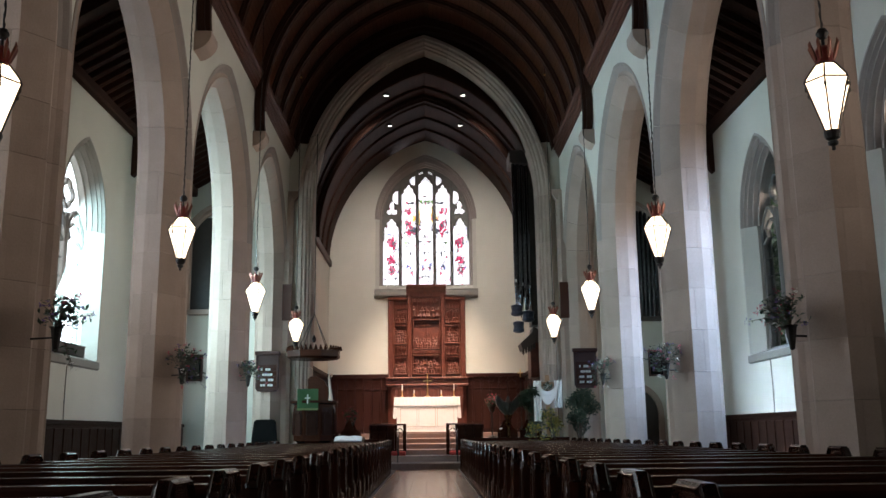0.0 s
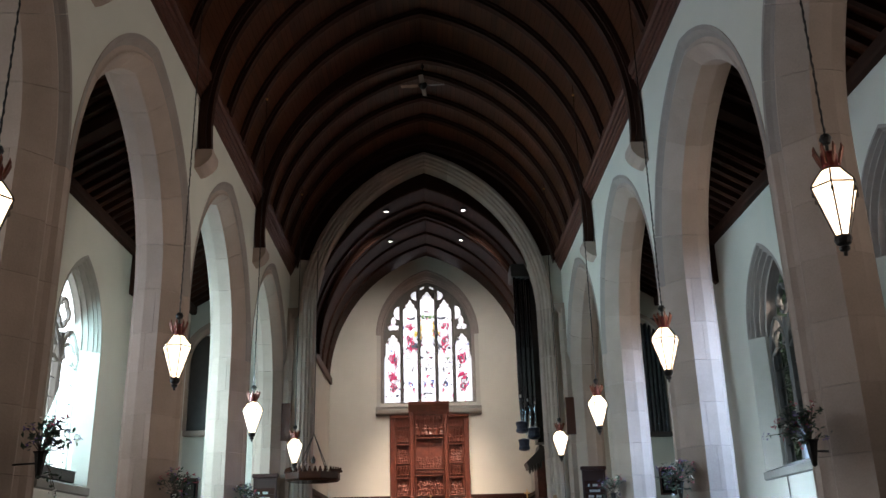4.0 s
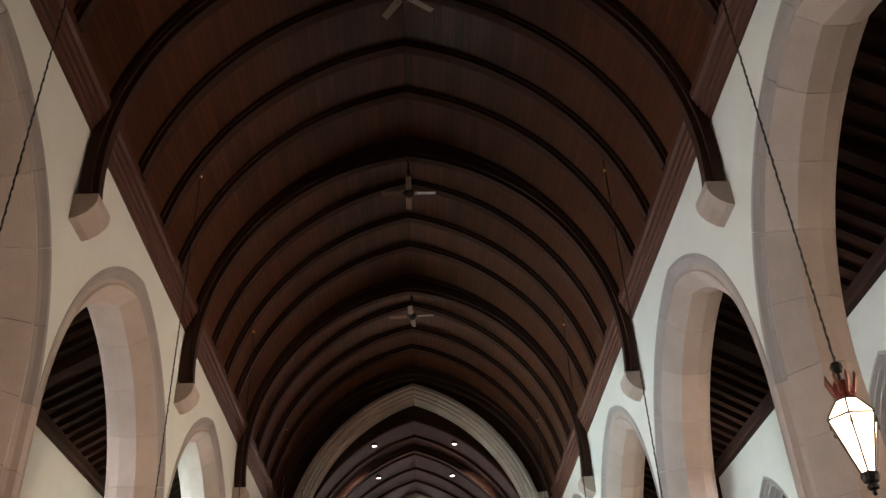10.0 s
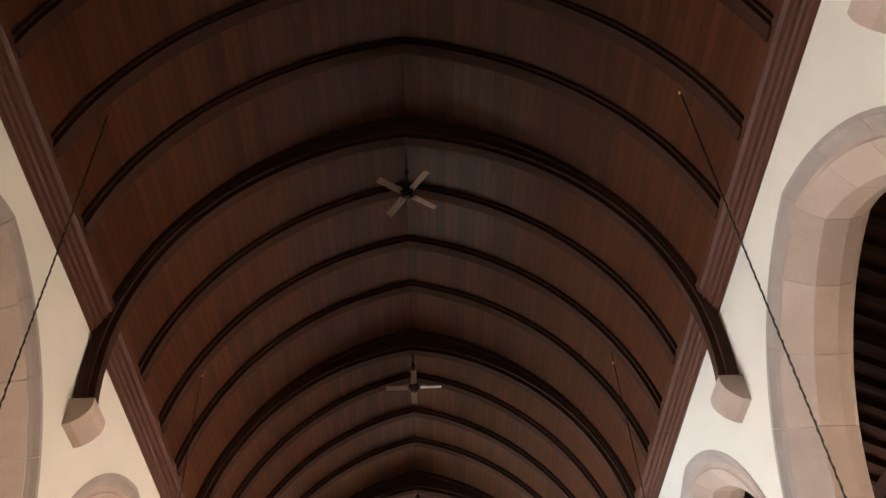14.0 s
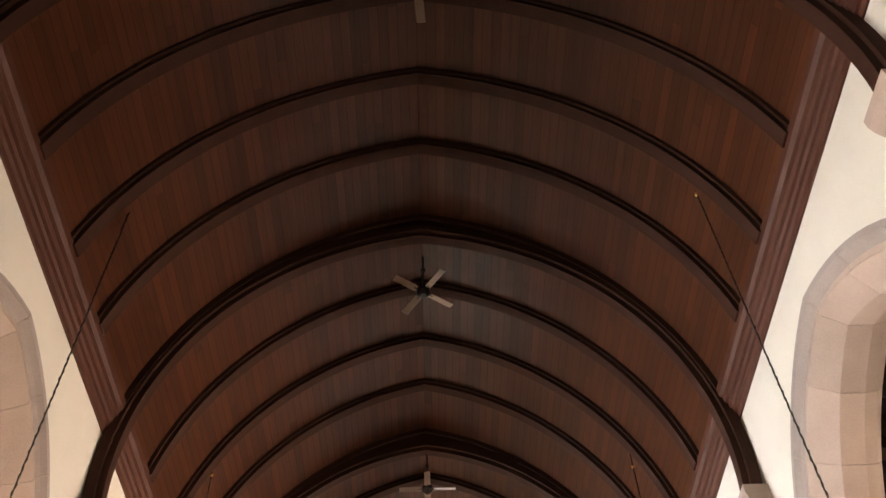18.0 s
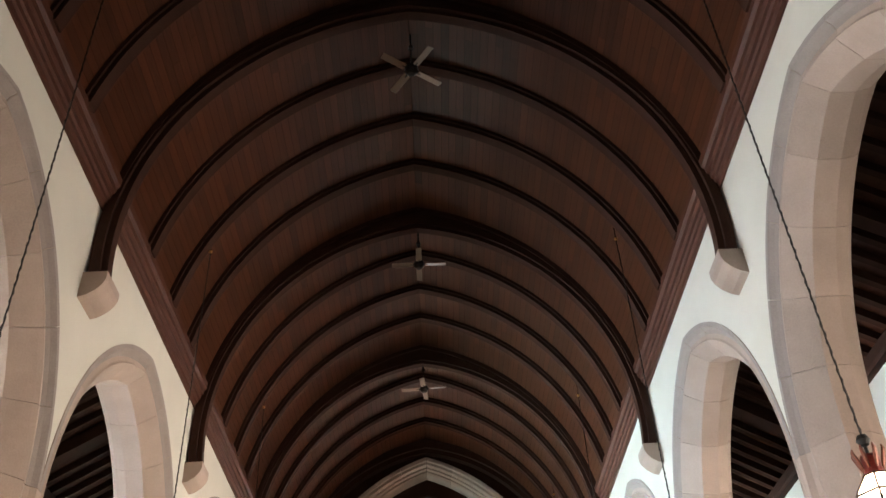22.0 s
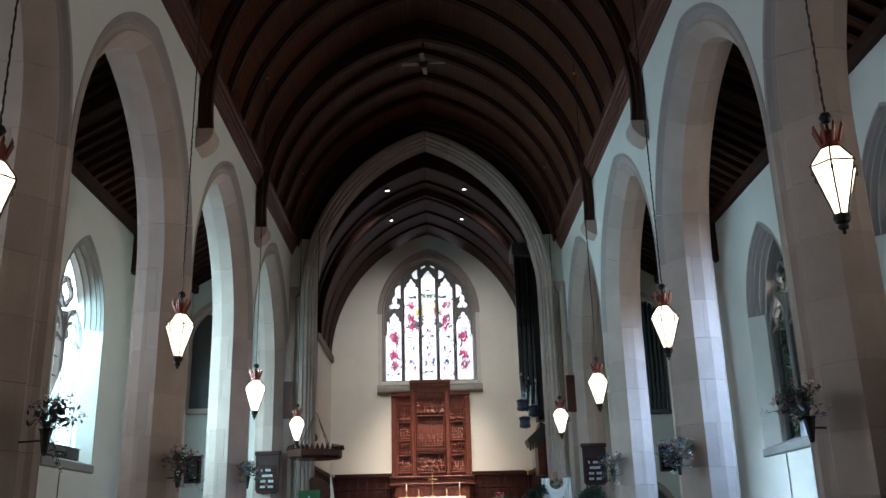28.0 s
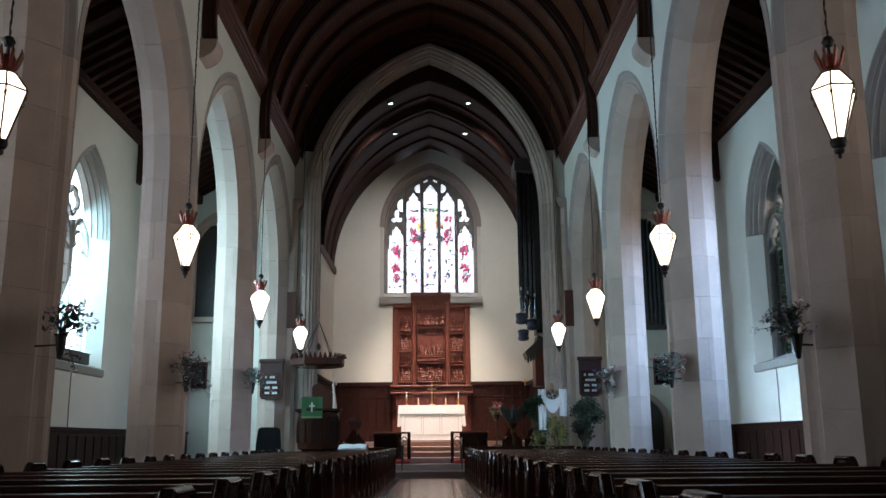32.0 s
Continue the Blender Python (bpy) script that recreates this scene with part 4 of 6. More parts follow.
# figures in the glass: across the light (towards the middle), height, half sizes, colour
OUTER = ((0.05, 8.90, 0.14, 0.24, "red"), (-0.10, 8.98, 0.07, 0.16, "rose"), (0.02, 8.20, 0.17, 0.17, "red"), (0.02, 7.72, 0.15, 0.20, "rose"), (-0.05, 7.72, 0.10, 0.10, "red"),
         (0.12, 8.58, 0.05, 0.10, "dark"), (-0.08, 9.26, 0.07, 0.04, "blue"), (-0.14, 8.02, 0.05, 0.06, "dark"), (0.10, 7.40, 0.07, 0.03, "dark"))
INNER = ((-0.03, 10.27, 0.15, 0.13, "rose"), (0.05, 10.22, 0.12, 0.05, "red"), (0.03, 9.50, 0.13, 0.34, "red"), (-0.09, 9.74, 0.07, 0.20, "rose"), (0.23, 9.95, 0.06, 0.15, "gold"), (0.22, 9.42, 0.08, 0.14, "dark"),
         (-0.16, 9.34, 0.05, 0.06, "dark"), (0.04, 10.62, 0.18, 0.05, "dark"), (0.08, 8.45, 0.05, 0.08, "dark"), (-0.10, 8.92, 0.11, 0.03, "green"), (0.0, 7.85, 0.10, 0.14, "blue"), (0.12, 7.60, 0.05, 0.08, "rose"), (-0.12, 8.30, 0.04, 0.05, "rose"))
MIDDLE = ((0.0, 10.67, 0.34, 0.08, "green"), (0.0, 10.90, 0.12, 0.05, "rose"), (0.27, 10.12, 0.06, 0.36, "gold"), (0.28, 9.55, 0.08, 0.13, "dark"), (0.0, 9.20, 0.08, 0.07, "rose"), (0.14, 8.95, 0.12, 0.03, "dark"),
          (0.08, 8.50, 0.05, 0.08, "dark"), (0.15, 7.80, 0.07, 0.10, "blue"), (0.0, 8.15, 0.06, 0.06, "rose"), (0.1, 7.45, 0.1, 0.03, "dark"))
FIGURES = {0: OUTER, 1: INNER, 2: MIDDLE, 3: INNER, 4: OUTER}
pieces = 0
joined = {}
for k in range(5):
    x0 = -ix + lw * k + 0.055
    cols = 9
    cw = (lw - 0.11) / cols
    zs = [E_SILL + 0.02 + 0.088 * j for j in range(60)]
    grid = {(i, j): (x0 + i * cw + (rg.uniform(-0.3, 0.3) * cw if 0 < i < cols else 0), z + rg.uniform(-0.04, 0.04)) for i in range(cols + 1) for j, z in enumerate(zs)}
    for i in range(cols):
        for j in range(len(zs) - 1):
            q = [grid[i, j], grid[i + 1, j], grid[i + 1, j + 1], grid[i, j + 1]]
            if q[0][1] > max(top_at(p[0]) for p in q) - 0.02:
                continue
            q = [(x, min(z, top_at(x) + 0.03)) for x, z in q]
            for tri in ((q[0], q[1], q[2]), (q[0], q[2], q[3])) if rg.random() < 0.5 else ((q[0], q[1], q[3]), (q[1], q[2], q[3])):
                cz = sum(p[1] for p in tri) / 3
                cx = sum(p[0] for p in tri) / 3 - x0 - (lw - 0.11) / 2
                cx = abs(cx) if k == 2 else cx if k < 2 else -cx
                col = "white" if rg.random() < 0.9 else "pale"
                for fx, fz, rx, rz, cname in FIGURES[k]:
                    if ((cx - fx) / rx) ** 2 + ((cz - fz) / rz) ** 2 < 0.55 + 1.3 * rg.random():
                        col = cname if rg.random() < 0.66 else rg.choice(("dark", "dark", "rose", "white"))
                if col == "white" and cz < 10.7 and rg.random() < 0.085:
                    col = rg.choice(("rose", "dark", "dark", "blue"))
                if abs((tri[1][0] - tri[0][0]) * (tri[2][1] - tri[0][1]) - (tri[2][0] - tri[0][0]) * (tri[1][1] - tri[0][1])) < 1e-4:
                    continue
                pieces += 1
                pts = [(x, Y_EAST + 0.3, z) for x, z in tri]
                if pieces % 15 == 0 and pieces < 4500:
                    mesh_of("pane", pts, [(0, 1, 2)], STAINED[col], east).visible_shadow = False
                else:
                    bm = joined.setdefault(col, bmesh.new())
                    bm.faces.new([bm.verts.new(p) for p in pts])
                if col not in ("white", "pale") or rg.random() < 0.10:
                    tube(lead, [(tri[0][0], Y_EAST + 0.295, tri[0][1]), (tri[1][0], Y_EAST + 0.295, tri[1][1])], 0.005, 4)
                    tube(lead, [(tri[1][0], Y_EAST + 0.295, tri[1][1]), (tri[2][0], Y_EAST + 0.295, tri[2][1])], 0.007, 4)
for col, bm in joined.items():
    ob = part("small_panes", bm, STAINED[col], east)
    ob["kind"] = "stuff"
    ob.visible_shadow = False
part("lead_lines", lead, M_IRON, east)

# ---- chancel furnishings ----
def box_part(name, dims, mat, parent, label="", bevel=0.008):
    return part(name, boxes(dims, bevel=bevel), mat, parent, label)


# carved panelling along the east wall
for s in (-1, 1):
    w = thing("chancel_panelling", (0, 0, 1.08), "dark carved oak panelling with a cresting along the altar wall", "panelling", "panelling of the chancel", "structure")
    x0, x1 = sorted((s * 1.50, s * 3.98))
    box_part("backing", (x0, x1, Y_EAST - 0.06, Y_EAST, 0, 2.26), M_CHOIR, w)
    box_part("cornice", (x0, x1, Y_EAST - 0.13, Y_EAST - 0.06, 2.20, 2.34), M_CHOIR, w)
    box_part("cornice_moulding", (x0, x1, Y_EAST - 0.10, Y_EAST - 0.06, 1.72, 1.78), M_CHOIR, w)
    n = 7
    for k in range(n):
        a, b = x0 + (x1 - x0) * k / n, x0 + (x1 - x0) * (k + 1) / n
        box_part("panel", (a + 0.04, b - 0.04, Y_EAST - 0.085, Y_EAST - 0.055, 0.15, 1.66), M_CHOIR, w)
        box_part("stile", (b - 0.03, b + 0.03 if k < n - 1 else b, Y_EAST - 0.11, Y_EAST - 0.058, 0.0, 2.2), M_CHOIR, w)
        bm = bmesh.new()
        pts = pointed((a + b) / 2, (b - a) / 2 - 0.06, 0.03, 1.95, 1.82, 5)
        bar_along(bm, pts, 0.03, 0.04, lambda o, z, d: (o, Y_EAST - 0.08 + d, z), 0)
        part("blind_arch", bm, M_CHOIR, w)
# side stalls' dark panelling
for s in (-1, 1):
    w = thing("side_panelling", (0, 0, 0.36), "dark oak panelling on the chancel side wall", "panelling", "panelling of the chancel", "structure")
    xa, xb = sorted((s * 3.94, s * 4.0))
    part("backing", boxes((xa, xb, Y_ARCH + 0.7, Y_EAST - 0.14, 0, 2.95)), M_PANEL, w)
    xa, xb = sorted((s * 3.88, s * 3.94))
    for k in range(8):
        y0 = Y_ARCH + 0.75 + k * 0.87
        box_part("panel", (xa, xb, y0 + 0.06, y0 + 0.81, 0.3, 2.7), M_PANEL, w)
    xa, xb = sorted((s * 3.83, s * 3.94))
    box_part("cornice", (xa, xb, Y_ARCH + 0.7, Y_EAST - 0.14, 2.86, 3.0), M_PANEL, w)

# reredos
re = thing("reredos", (0, 0, 1.08), "tall carved red-brown oak reredos with niches, tracery and reliefs", "reredos")
YB, YF = Y_EAST - 0.004, Y_EAST - 0.28
Z = lambda z: z - 1.08
rl = random.Random(3)
box_part("body", (-1.56, 1.58, YB - 0.13, YB, 0, Z(6.52)), M_CARVED, re)
box_part("base", (-1.40, 1.42, YF - 0.14, YB - 0.06, 0, Z(2.93)), M_CARVED, re)
for z0, z1, d in ((2.93, 3.0, 0.20), (3.0, 3.2, 0.16), (3.2, 3.27, 0.24)):
    box_part("gradine", (-1.60 - d * 0.2, 1.62 + d * 0.2, YF - d, YB - 0.06, Z(z0), Z(z1)), M_CARVED, re, bevel=0.018)
for a, b, top in ((-1.56, -1.34, 6.5), (-0.775, -0.60, 6.62), (0.575, 0.75, 6.62), (1.36, 1.58, 6.5)):
    # each upright: a broad stile with two slim shafts on its face
    box_part("pilaster", (a, b, YF - 0.02, YB - 0.05, Z(3.27), Z(top)), M_CARVED, re, bevel=0.018)
    for x in (a + 0.035, b - 0.035):
        bm = bmesh.new()
        lathe(bm, [(0.034, 0), (0.034, 0.08), (0.018, 0.12), (0.018, top - 3.66), (0.034, top - 3.62), (0.026, top - 3.5), (0.0, top - 3.27)], 7, (x, YF - 0.04, Z(3.27)))
        part("shaft", bm, M_CARVED, re)


def canopy(x0, x1, z0, z1, out0, out1):
    """A coved canopy leaning forward over its panels, with a moulded edge and a row of crests."""
    bm = bmesh.new()
    line = [(YB - 0.05, Z(z0)), (YF + 0.04 - out0, Z(z0))]
    for k in range(7):
        q = k / 6
        line.append((YF + 0.02 - out0 - (out1 - out0) * (1 - math.cos(q * math.pi / 2)), Z(z0 + (z1 - z0 - 0.09) * math.sin(q * math.pi / 2))))
    line += [(YF - out1, Z(z1 - 0.09)), (YF - 0.02 - out1, Z(z1)), (YB - 0.05, Z(z1))]
    prism(bm, line, "x", x0, x1)
    part("canopy", bm, M_CARVED, re, "coved oak canopy")
    n = max(3, round((x1 - x0) / 0.13))
    for k in range(n + 1):
        x = x0 + 0.03 + (x1 - x0 - 0.06) * k / n
        bm = bmesh.new()
        bar_along(bm, [(x, Z(z0 + 0.02)), (x, Z(z0 + (z1 - z0) * 0.5))], 0.022, 0.03, lambda o, z, d: (o, YF + 0.02 - out0 - (out1 - out0) * 0.08 + d, z), 0)
        part("canopy_rib", bm, M_CARVED, re)


canopy(-0.82, 0.80, 6.52, 7.0, 0.0, 0.26)
for a, b in ((-1.56, -0.80), (0.78, 1.58)):
    canopy(a, b, 6.04, 6.5, -0.04, 0.10)


def figure(x, z, h, depth=0.0):
    """One plain carved shape of a relief: a rounded, leaning, tapering form."""
    bm = bmesh.new()
    w, lean = h * rl.uniform(0.2, 0.34), rl.uniform(-0.35, 0.35)
    lathe(bm, [(w * 0.6, 0), (w, h * 0.12), (w * 0.7, h * 0.4), (w * 0.95, h * 0.62), (w * 0.4, h * 0.74), (w * 0.5, h * 0.86), (0.0, h)], 6, phase=rl.uniform(0, 1))
    for v in bm.verts:
        v.co = Vector((x + v.co.x + lean * v.co.z, YB - 0.17 - depth * 0.8 + v.co.y * 0.8, z + v.co.z))
    part("carved_relief", bm, M_CARVED, re)


def panel_frame(x0, x1, z0, z1):
    for d in ((x0, x0 + 0.04, YB - 0.27, YB - 0.05, z0, z1), (x1 - 0.04, x1, YB - 0.27, YB - 0.05, z0, z1), (x0 + 0.04, x1 - 0.04, YB - 0.29, YB - 0.05, z1 - 0.045, z1), (x0 + 0.04, x1 - 0.04, YB - 0.32, YB - 0.05, z0, z0 + 0.06)):
        box_part("panel_frame", d, M_CARVED, re, bevel=0.012)


def scene_panel(x0, x1, z0, z1, cols, rows, low=1.0):
    """A framed relief: rows of plain standing shapes, the back row higher, over a ledge."""
    panel_frame(x0, x1, z0, z1)
    h = (z1 - z0) * low - 0.12
    for r in range(rows + 1):
        for k in range(cols + 2):
            x = x0 + 0.08 + (x1 - x0 - 0.16) * min(1, max(0, (k + 0.25 + 0.5 * (r % 2) + rl.uniform(-0.2, 0.2)) / (cols + 2)))
            figure(x, z0 + 0.06 + h * 0.72 * r / (rows + 1) + rl.uniform(0, 0.03), h * rl.uniform(0.26, 0.44), 0.035 * (rows - r))
    for k in range(cols):
        x = x0 + 0.06 + (x1 - x0 - 0.12) * (k + 0.5) / cols
        bm = bmesh.new(); bar_along(bm, foil(x, z1 - 0.10, 0.05, 3, 4, math.pi / 2), 0.016, 0.04, lambda o, z, d: (o, YB - 0.2 + d, z), 0); part("carved_foil", bm, M_CARVED, re)


def tracery_panel(x0, x1, z0, z1, bays):
    """Open tracery: slim shafts, cusped pointed heads, and a plain shape in each bay."""
    w = (x1 - x0) / bays
    for k in range(bays + 1):
        x = x0 + w * k
        box_part("carved_shaft", (x - 0.014, x + 0.014, YB - 0.29, YB - 0.22, z0, z1), M_CARVED, re, bevel=0.006)
        bm = bmesh.new(); lathe(bm, [(0.03, 0), (0.022, 0.03), (0.012, 0.05), (0.0, 0.13)], 5, (x, YB - 0.26, z1 - 0.1)); part("pinnacle", bm, M_CARVED, re)
    for k in range(bays):
        m = x0 + w * (k + 0.5)
        top = z1 - w * 0.95
        bm = bmesh.new()
        bar_along(bm, pointed(m, w / 2 - 0.016, 0.03, top, top - 0.06, 5), 0.026, 0.05, lambda o, z, d: (o, YB - 0.26 + d, z), 0)
        bar_along(bm, foil(m, top + w * 0.12, w * 0.24, 3, 4, math.pi / 2), 0.016, 0.04, lambda o, z, d: (o, YB - 0.26 + d, z), 0)
        bar_along(bm, [(m - w * 0.45, top + w * 0.25), (m, z1 - 0.02), (m + w * 0.45, top + w * 0.25)], 0.022, 0.05, lambda o, z, d: (o, YB - 0.27 + d, z), 0)
        part("tracery", bm, M_CARVED, re)
        figure(m, z0 + 0.02, (z1 - z0) * rl.uniform(0.48, 0.6), 0.02)


for a, b in ((-1.32, -0.785), (0.76, 1.335)):
    scene_panel(a, b, Z(3.37), Z(4.09), 4, 2)
    tracery_panel(a + 0.03, b - 0.03, Z(4.13), Z(4.56), 4)
    scene_panel(a, b, Z(4.60), Z(5.38), 4, 3)
    tracery_panel(a + 0.03, b - 0.03, Z(5.40), Z(6.02), 4)
scene_panel(-0.565, 0.545, Z(3.37), Z(4.18), 7, 2)
box_part("middle_rail", (-0.58, 0.56, YB - 0.30, YB - 0.05, Z(4.2), Z(4.34)), M_CARVED, re, bevel=0.02)
for k in range(9):
    bm = bmesh.new(); bar_along(bm, foil(-0.5 + 0.122 * k, Z(4.27), 0.045, 4), 0.014, 0.03, lambda o, z, d: (o, YB - 0.305 + d, z), 0); part("carved_foil", bm, M_CARVED, re)
scene_panel(-0.565, 0.545, Z(4.38), Z(5.62), 8, 2, low=0.52)
bm = bmesh.new()
for d in ((-0.035, 0.035, YB - 0.19, YB - 0.12, Z(4.95), Z(5.55)), (-0.17, 0.17, YB - 0.19, YB - 0.12, Z(5.34), Z(5.40))):
    box(bm, *d, bevel=0.008)
part("carved_cross", bm, M_CARVED, re)
tracery_panel(-0.555, 0.535, Z(5.66), Z(6.52), 6)
for k in range(17):
    xx = -1.34 + 2.7 * k / 16
    bm = bmesh.new(); bar_along(bm, pointed(xx, 0.072, 0.04, Z(2.72), Z(2.45), 4), 0.022, 0.03, lambda o, z, d: (o, YF - 0.155 + d, z), 0); part("blind_arch", bm, M_CARVED, re)

# altar with its white frontal
al = thing("altar", (0, 34.3, 1.08), "altar in white linen with three faintly braided panels", "altar")
box_part("table", (-1.15, 1.15, -0.058, 0.78, 0, 1.28), M_WHITE, al, bevel=0.01)
box_part("plinth", (-1.18, 1.18, -0.09, 0.8, 0, 0.05), M_STEP, al)
bm = bmesh.new()
n = 60
rows = []
for j, z in enumerate((1.345, 1.325, 1.15, 1.02)):
    rows.append([bm.verts.new((-1.25 + 2.5 * k / n, -0.07 + 0.004 * math.sin(k * 1.9) * (j > 1) - 0.003 * j, z + (0.006 * math.sin(k * 2.3) if j == 3 else 0))) for k in range(n + 1)])
for a, b in zip(rows, rows[1:]):
    for k in range(n):
        bm.faces.new((a[k], a[k + 1], b[k + 1], b[k]))
box(bm, -1.25, 1.25, -0.07, 0.8, 1.315, 1.345, bevel=0.008)
for s in (-1, 1):
    prism(bm, [(s * 1.16, 1.33), (s * 1.25, 1.33), (s * 1.27, 1.0), (s * 1.30, 0.56), (s * 1.24, 0.54), (s * 1.16, 0.60)], "y", -0.066, 0.78)
part("altar_cloth", bm, M_WHITE, al)
for k in range(3):
    bm = bmesh.new()
    a = -1.02 + k * 0.70
    for d in ((a, a + 0.64, -0.066, -0.056, 0.92, 0.945), (a, a + 0.015, -0.066, -0.056, 0.25, 0.92), (a + 0.625, a + 0.64, -0.066, -0.056, 0.25, 0.92), (a, a + 0.64, -0.066, -0.056, 0.235, 0.25)):
        box(bm, *d)
    part("frontal_band", bm, M_BEIGE, al, "faint beige braid")


def candlestick(x, h, y=34.95, base=2.96, label="brass candlestick with a white candle on the gradine"):
    t = thing("candlestick", (x, y, base), label, "candlestick", "candlesticks of the altar")
    bm = bmesh.new(); lathe(bm, [(0.07, 0), (0.07, 0.02), (0.02, 0.05), (0.03, 0.1), (0.015, 0.14), (0.015, h * 0.5), (0.04, h * 0.53), (0.04, h * 0.55)], 10); part("stand", bm, M_BRASS, t)
    bm = bmesh.new(); lathe(bm, [(0.018, h * 0.55), (0.018, h), (0.0, h + 0.01)], 8); part("candle", bm, M_WHITE, t)


for x in (-0.96, 1.04):
    candlestick(x, 0.5, 34.7, 2.425, "tall brass candlestick with a white candle on the altar")
for x in (-0.5, 0.55):
    candlestick(x, 0.28, 34.7, 2.425, "short brass candlestick with a white candle on the altar")
t = thing("altar_cross", (0.02, 34.85, 2.425), "brass standing cross in the middle of the altar", "cross")
bm = bmesh.new(); lathe(bm, [(0.12, 0), (0.12, 0.03), (0.04, 0.08), (0.02, 0.2)], 8); part("foot", bm, M_BRASS, t)
part("cross", boxes((-0.022, 0.022, -0.012, 0.012, 0.18, 0.9), (-0.17, 0.17, -0.012, 0.012, 0.62, 0.665), bevel=0.004), M_BRASS, t)

# communion rails
for a, b in ((-1.97, -0.70), (0.64, 1.92)):
    t = thing("communion_rail", (0, 30.45, 0.36), "dark oak communion rail with turned supports and a pale top", "rail", "rails of the chancel")
    box_part("top_rail", (a, b, -0.11, 0.11, 0.98, 1.04), M_OAK_RED, t, bevel=0.015)
    box_part("bottom_rail", (a, b, -0.04, 0.04, 0.08, 0.15), M_PEW, t)
    # added dark sheet, standing in for the dark background seen below the rail
    xa, xb = (a + 0.05, b - 0.40) if a < 0 else (a + 0.40, b - 0.05)
    box_part("back_panel", (xa, xb, 0.045, 0.075, 0.15, 0.97), M_PEW, t)
    for k in range(4):
        xa, w = a + 0.08 + (b - a - 0.16) * k / 4, (b - a - 0.16) / 4
        bm = bmesh.new()
        bar_along(bm, pointed(xa + w / 2, w / 2 - 0.02, 0.05, 0.72, 0.2, 5), 0.03, 0.03, lambda o, z, d: (o, d, z), 0)
        bar_along(bm, foil(xa + w / 2, 0.66, 0.09, 4), 0.02, 0.03, lambda o, z, d: (o, d, z), 0)
        part("tracery", bm, M_PEW, t)
    n = 4
    for k in range(n + 1):
        x = a + 0.06 + (b - a - 0.12) * k / n
        bm = bmesh.new(); lathe(bm, [(0.05, 0), (0.05, 0.15), (0.022, 0.25), (0.035, 0.5), (0.022, 0.8), (0.05, 0.9), (0.05, 0.99)], 8, (x, 0, 0)); part("baluster", bm, M_PEW, t)
    e = b if a < 0 else a
    box_part("end_post", (min(e, e - 0.1 * (1 if a < 0 else -1)), max(e, e - 0.1 * (1 if a < 0 else -1)), -0.05, 0.05, 0, 1.0), M_PEW, t)
for s, x in ((-1, -0.95), (1, 0.98)):
    t = thing("kneeling_cushion", (x, 30.15, 0.36), "red kneeling cushion before the communion rail", "cushion", "cushions of the chancel")
    box_part("pad", (-0.25, 0.25, -0.14, 0.14, 0, 0.14), M_RED_CLOTH, t, bevel=0.035)
    t = thing("rail_post", (x * 0.98, 28.6, 0.18), "slim dark metal handrail post beside the steps", "handrail", "handrails of the steps")
    bm = bmesh.new(); tube(bm, [(0, 0, 0), (0, 0, 0.78), (0, 1.1, 0.98), (0, 1.1, 0.18)], 0.018, 6); part("bar", bm, M_IRON, t)

# choir stalls
for s in (-1, 1):
    for k in range(2):
        t = thing("choir_stall", (s * (2.55 + 0.75 * k), 28.9, 0.18 if k == 0 else 0.18), "dark carved oak choir stall with a sloping book desk", "choir stall", "stalls of the chancel")
        box_part("front", (-0.05, 0.05, 0, 1.25, 0, 0.95), M_PEW, t)
        box_part("book_desk", (-0.16, 0.12, 0, 1.25, 0.95, 1.0), M_PEW, t)
        for y in (0.0, 1.19):
            bm = bmesh.new()
            prism(bm, [(-0.2, 0), (0.35, 0), (0.35, 0.9), (0.2, 1.05), (0.12, 1.3), (0.02, 1.3), (-0.1, 1.05), (-0.2, 0.95)], "y", y, y + 0.06)
            part("end_panel", bm, M_PEW, t)
    t = thing("hymn_books", (s * 2.5, 29.3, 1.18), "open music book on the choir desk", "book", "books of the chancel")
    bm = bmesh.new()
    for q in (-1, 1):
        prism(bm, [(0, 0.0), (0.0, 0.025), (q * 0.08, 0.04), (q * 0.15, 0.02), (q * 0.15, 0.0)], "y", -0.1, 0.1)
    part("page_block", bm, M_PAGE, t)

# pulpit, its back board and hanging tester
pu = thing("pulpit", (-3.3, 26.5, 0), "dark panelled oak pulpit with a moulded rim", "pulpit")
pu.scale = (1, 1, 0.94)
bm = bmesh.new(); lathe(bm, [(0.30, 0), (0.34, 0.1), (0.2, 0.3), (0.25, 0.7), (0.6, 0.98)], 8, phase=math.pi / 8); part("stem", bm, M_PEW, pu)
bm = bmesh.new(); lathe(bm, [(0.62, 0.95), (0.62, 2.05), (0.72, 2.1), (0.72, 2.17), (0.60, 2.17), (0.58, 2.1), (0.58, 1.1), (0.0, 1.1)], 8, phase=math.pi / 8); part("drum", bm, M_PEW, pu)
for k in range(8):
    a = math.pi / 8 + 2 * math.pi * (k + 0.5) / 8
    bm = bmesh.new()
    box(bm, -0.17, 0.17, 0.575, 0.60, 1.12, 1.95, bevel=0.015)
    bar_along(bm, pointed(0, 0.14, 0.06, 1.65, 1.15, 5), 0.03, 0.03, lambda o, z, d: (o, 0.61 + d, z), 0)
    bmesh.ops.rotate(bm, verts=bm.verts, cent=(0, 0, 0), matrix=Matrix.Rotation(a - math.pi / 2, 3, "Z"))
    part("panel", bm, M_PANEL, pu)
bm = bmesh.new()
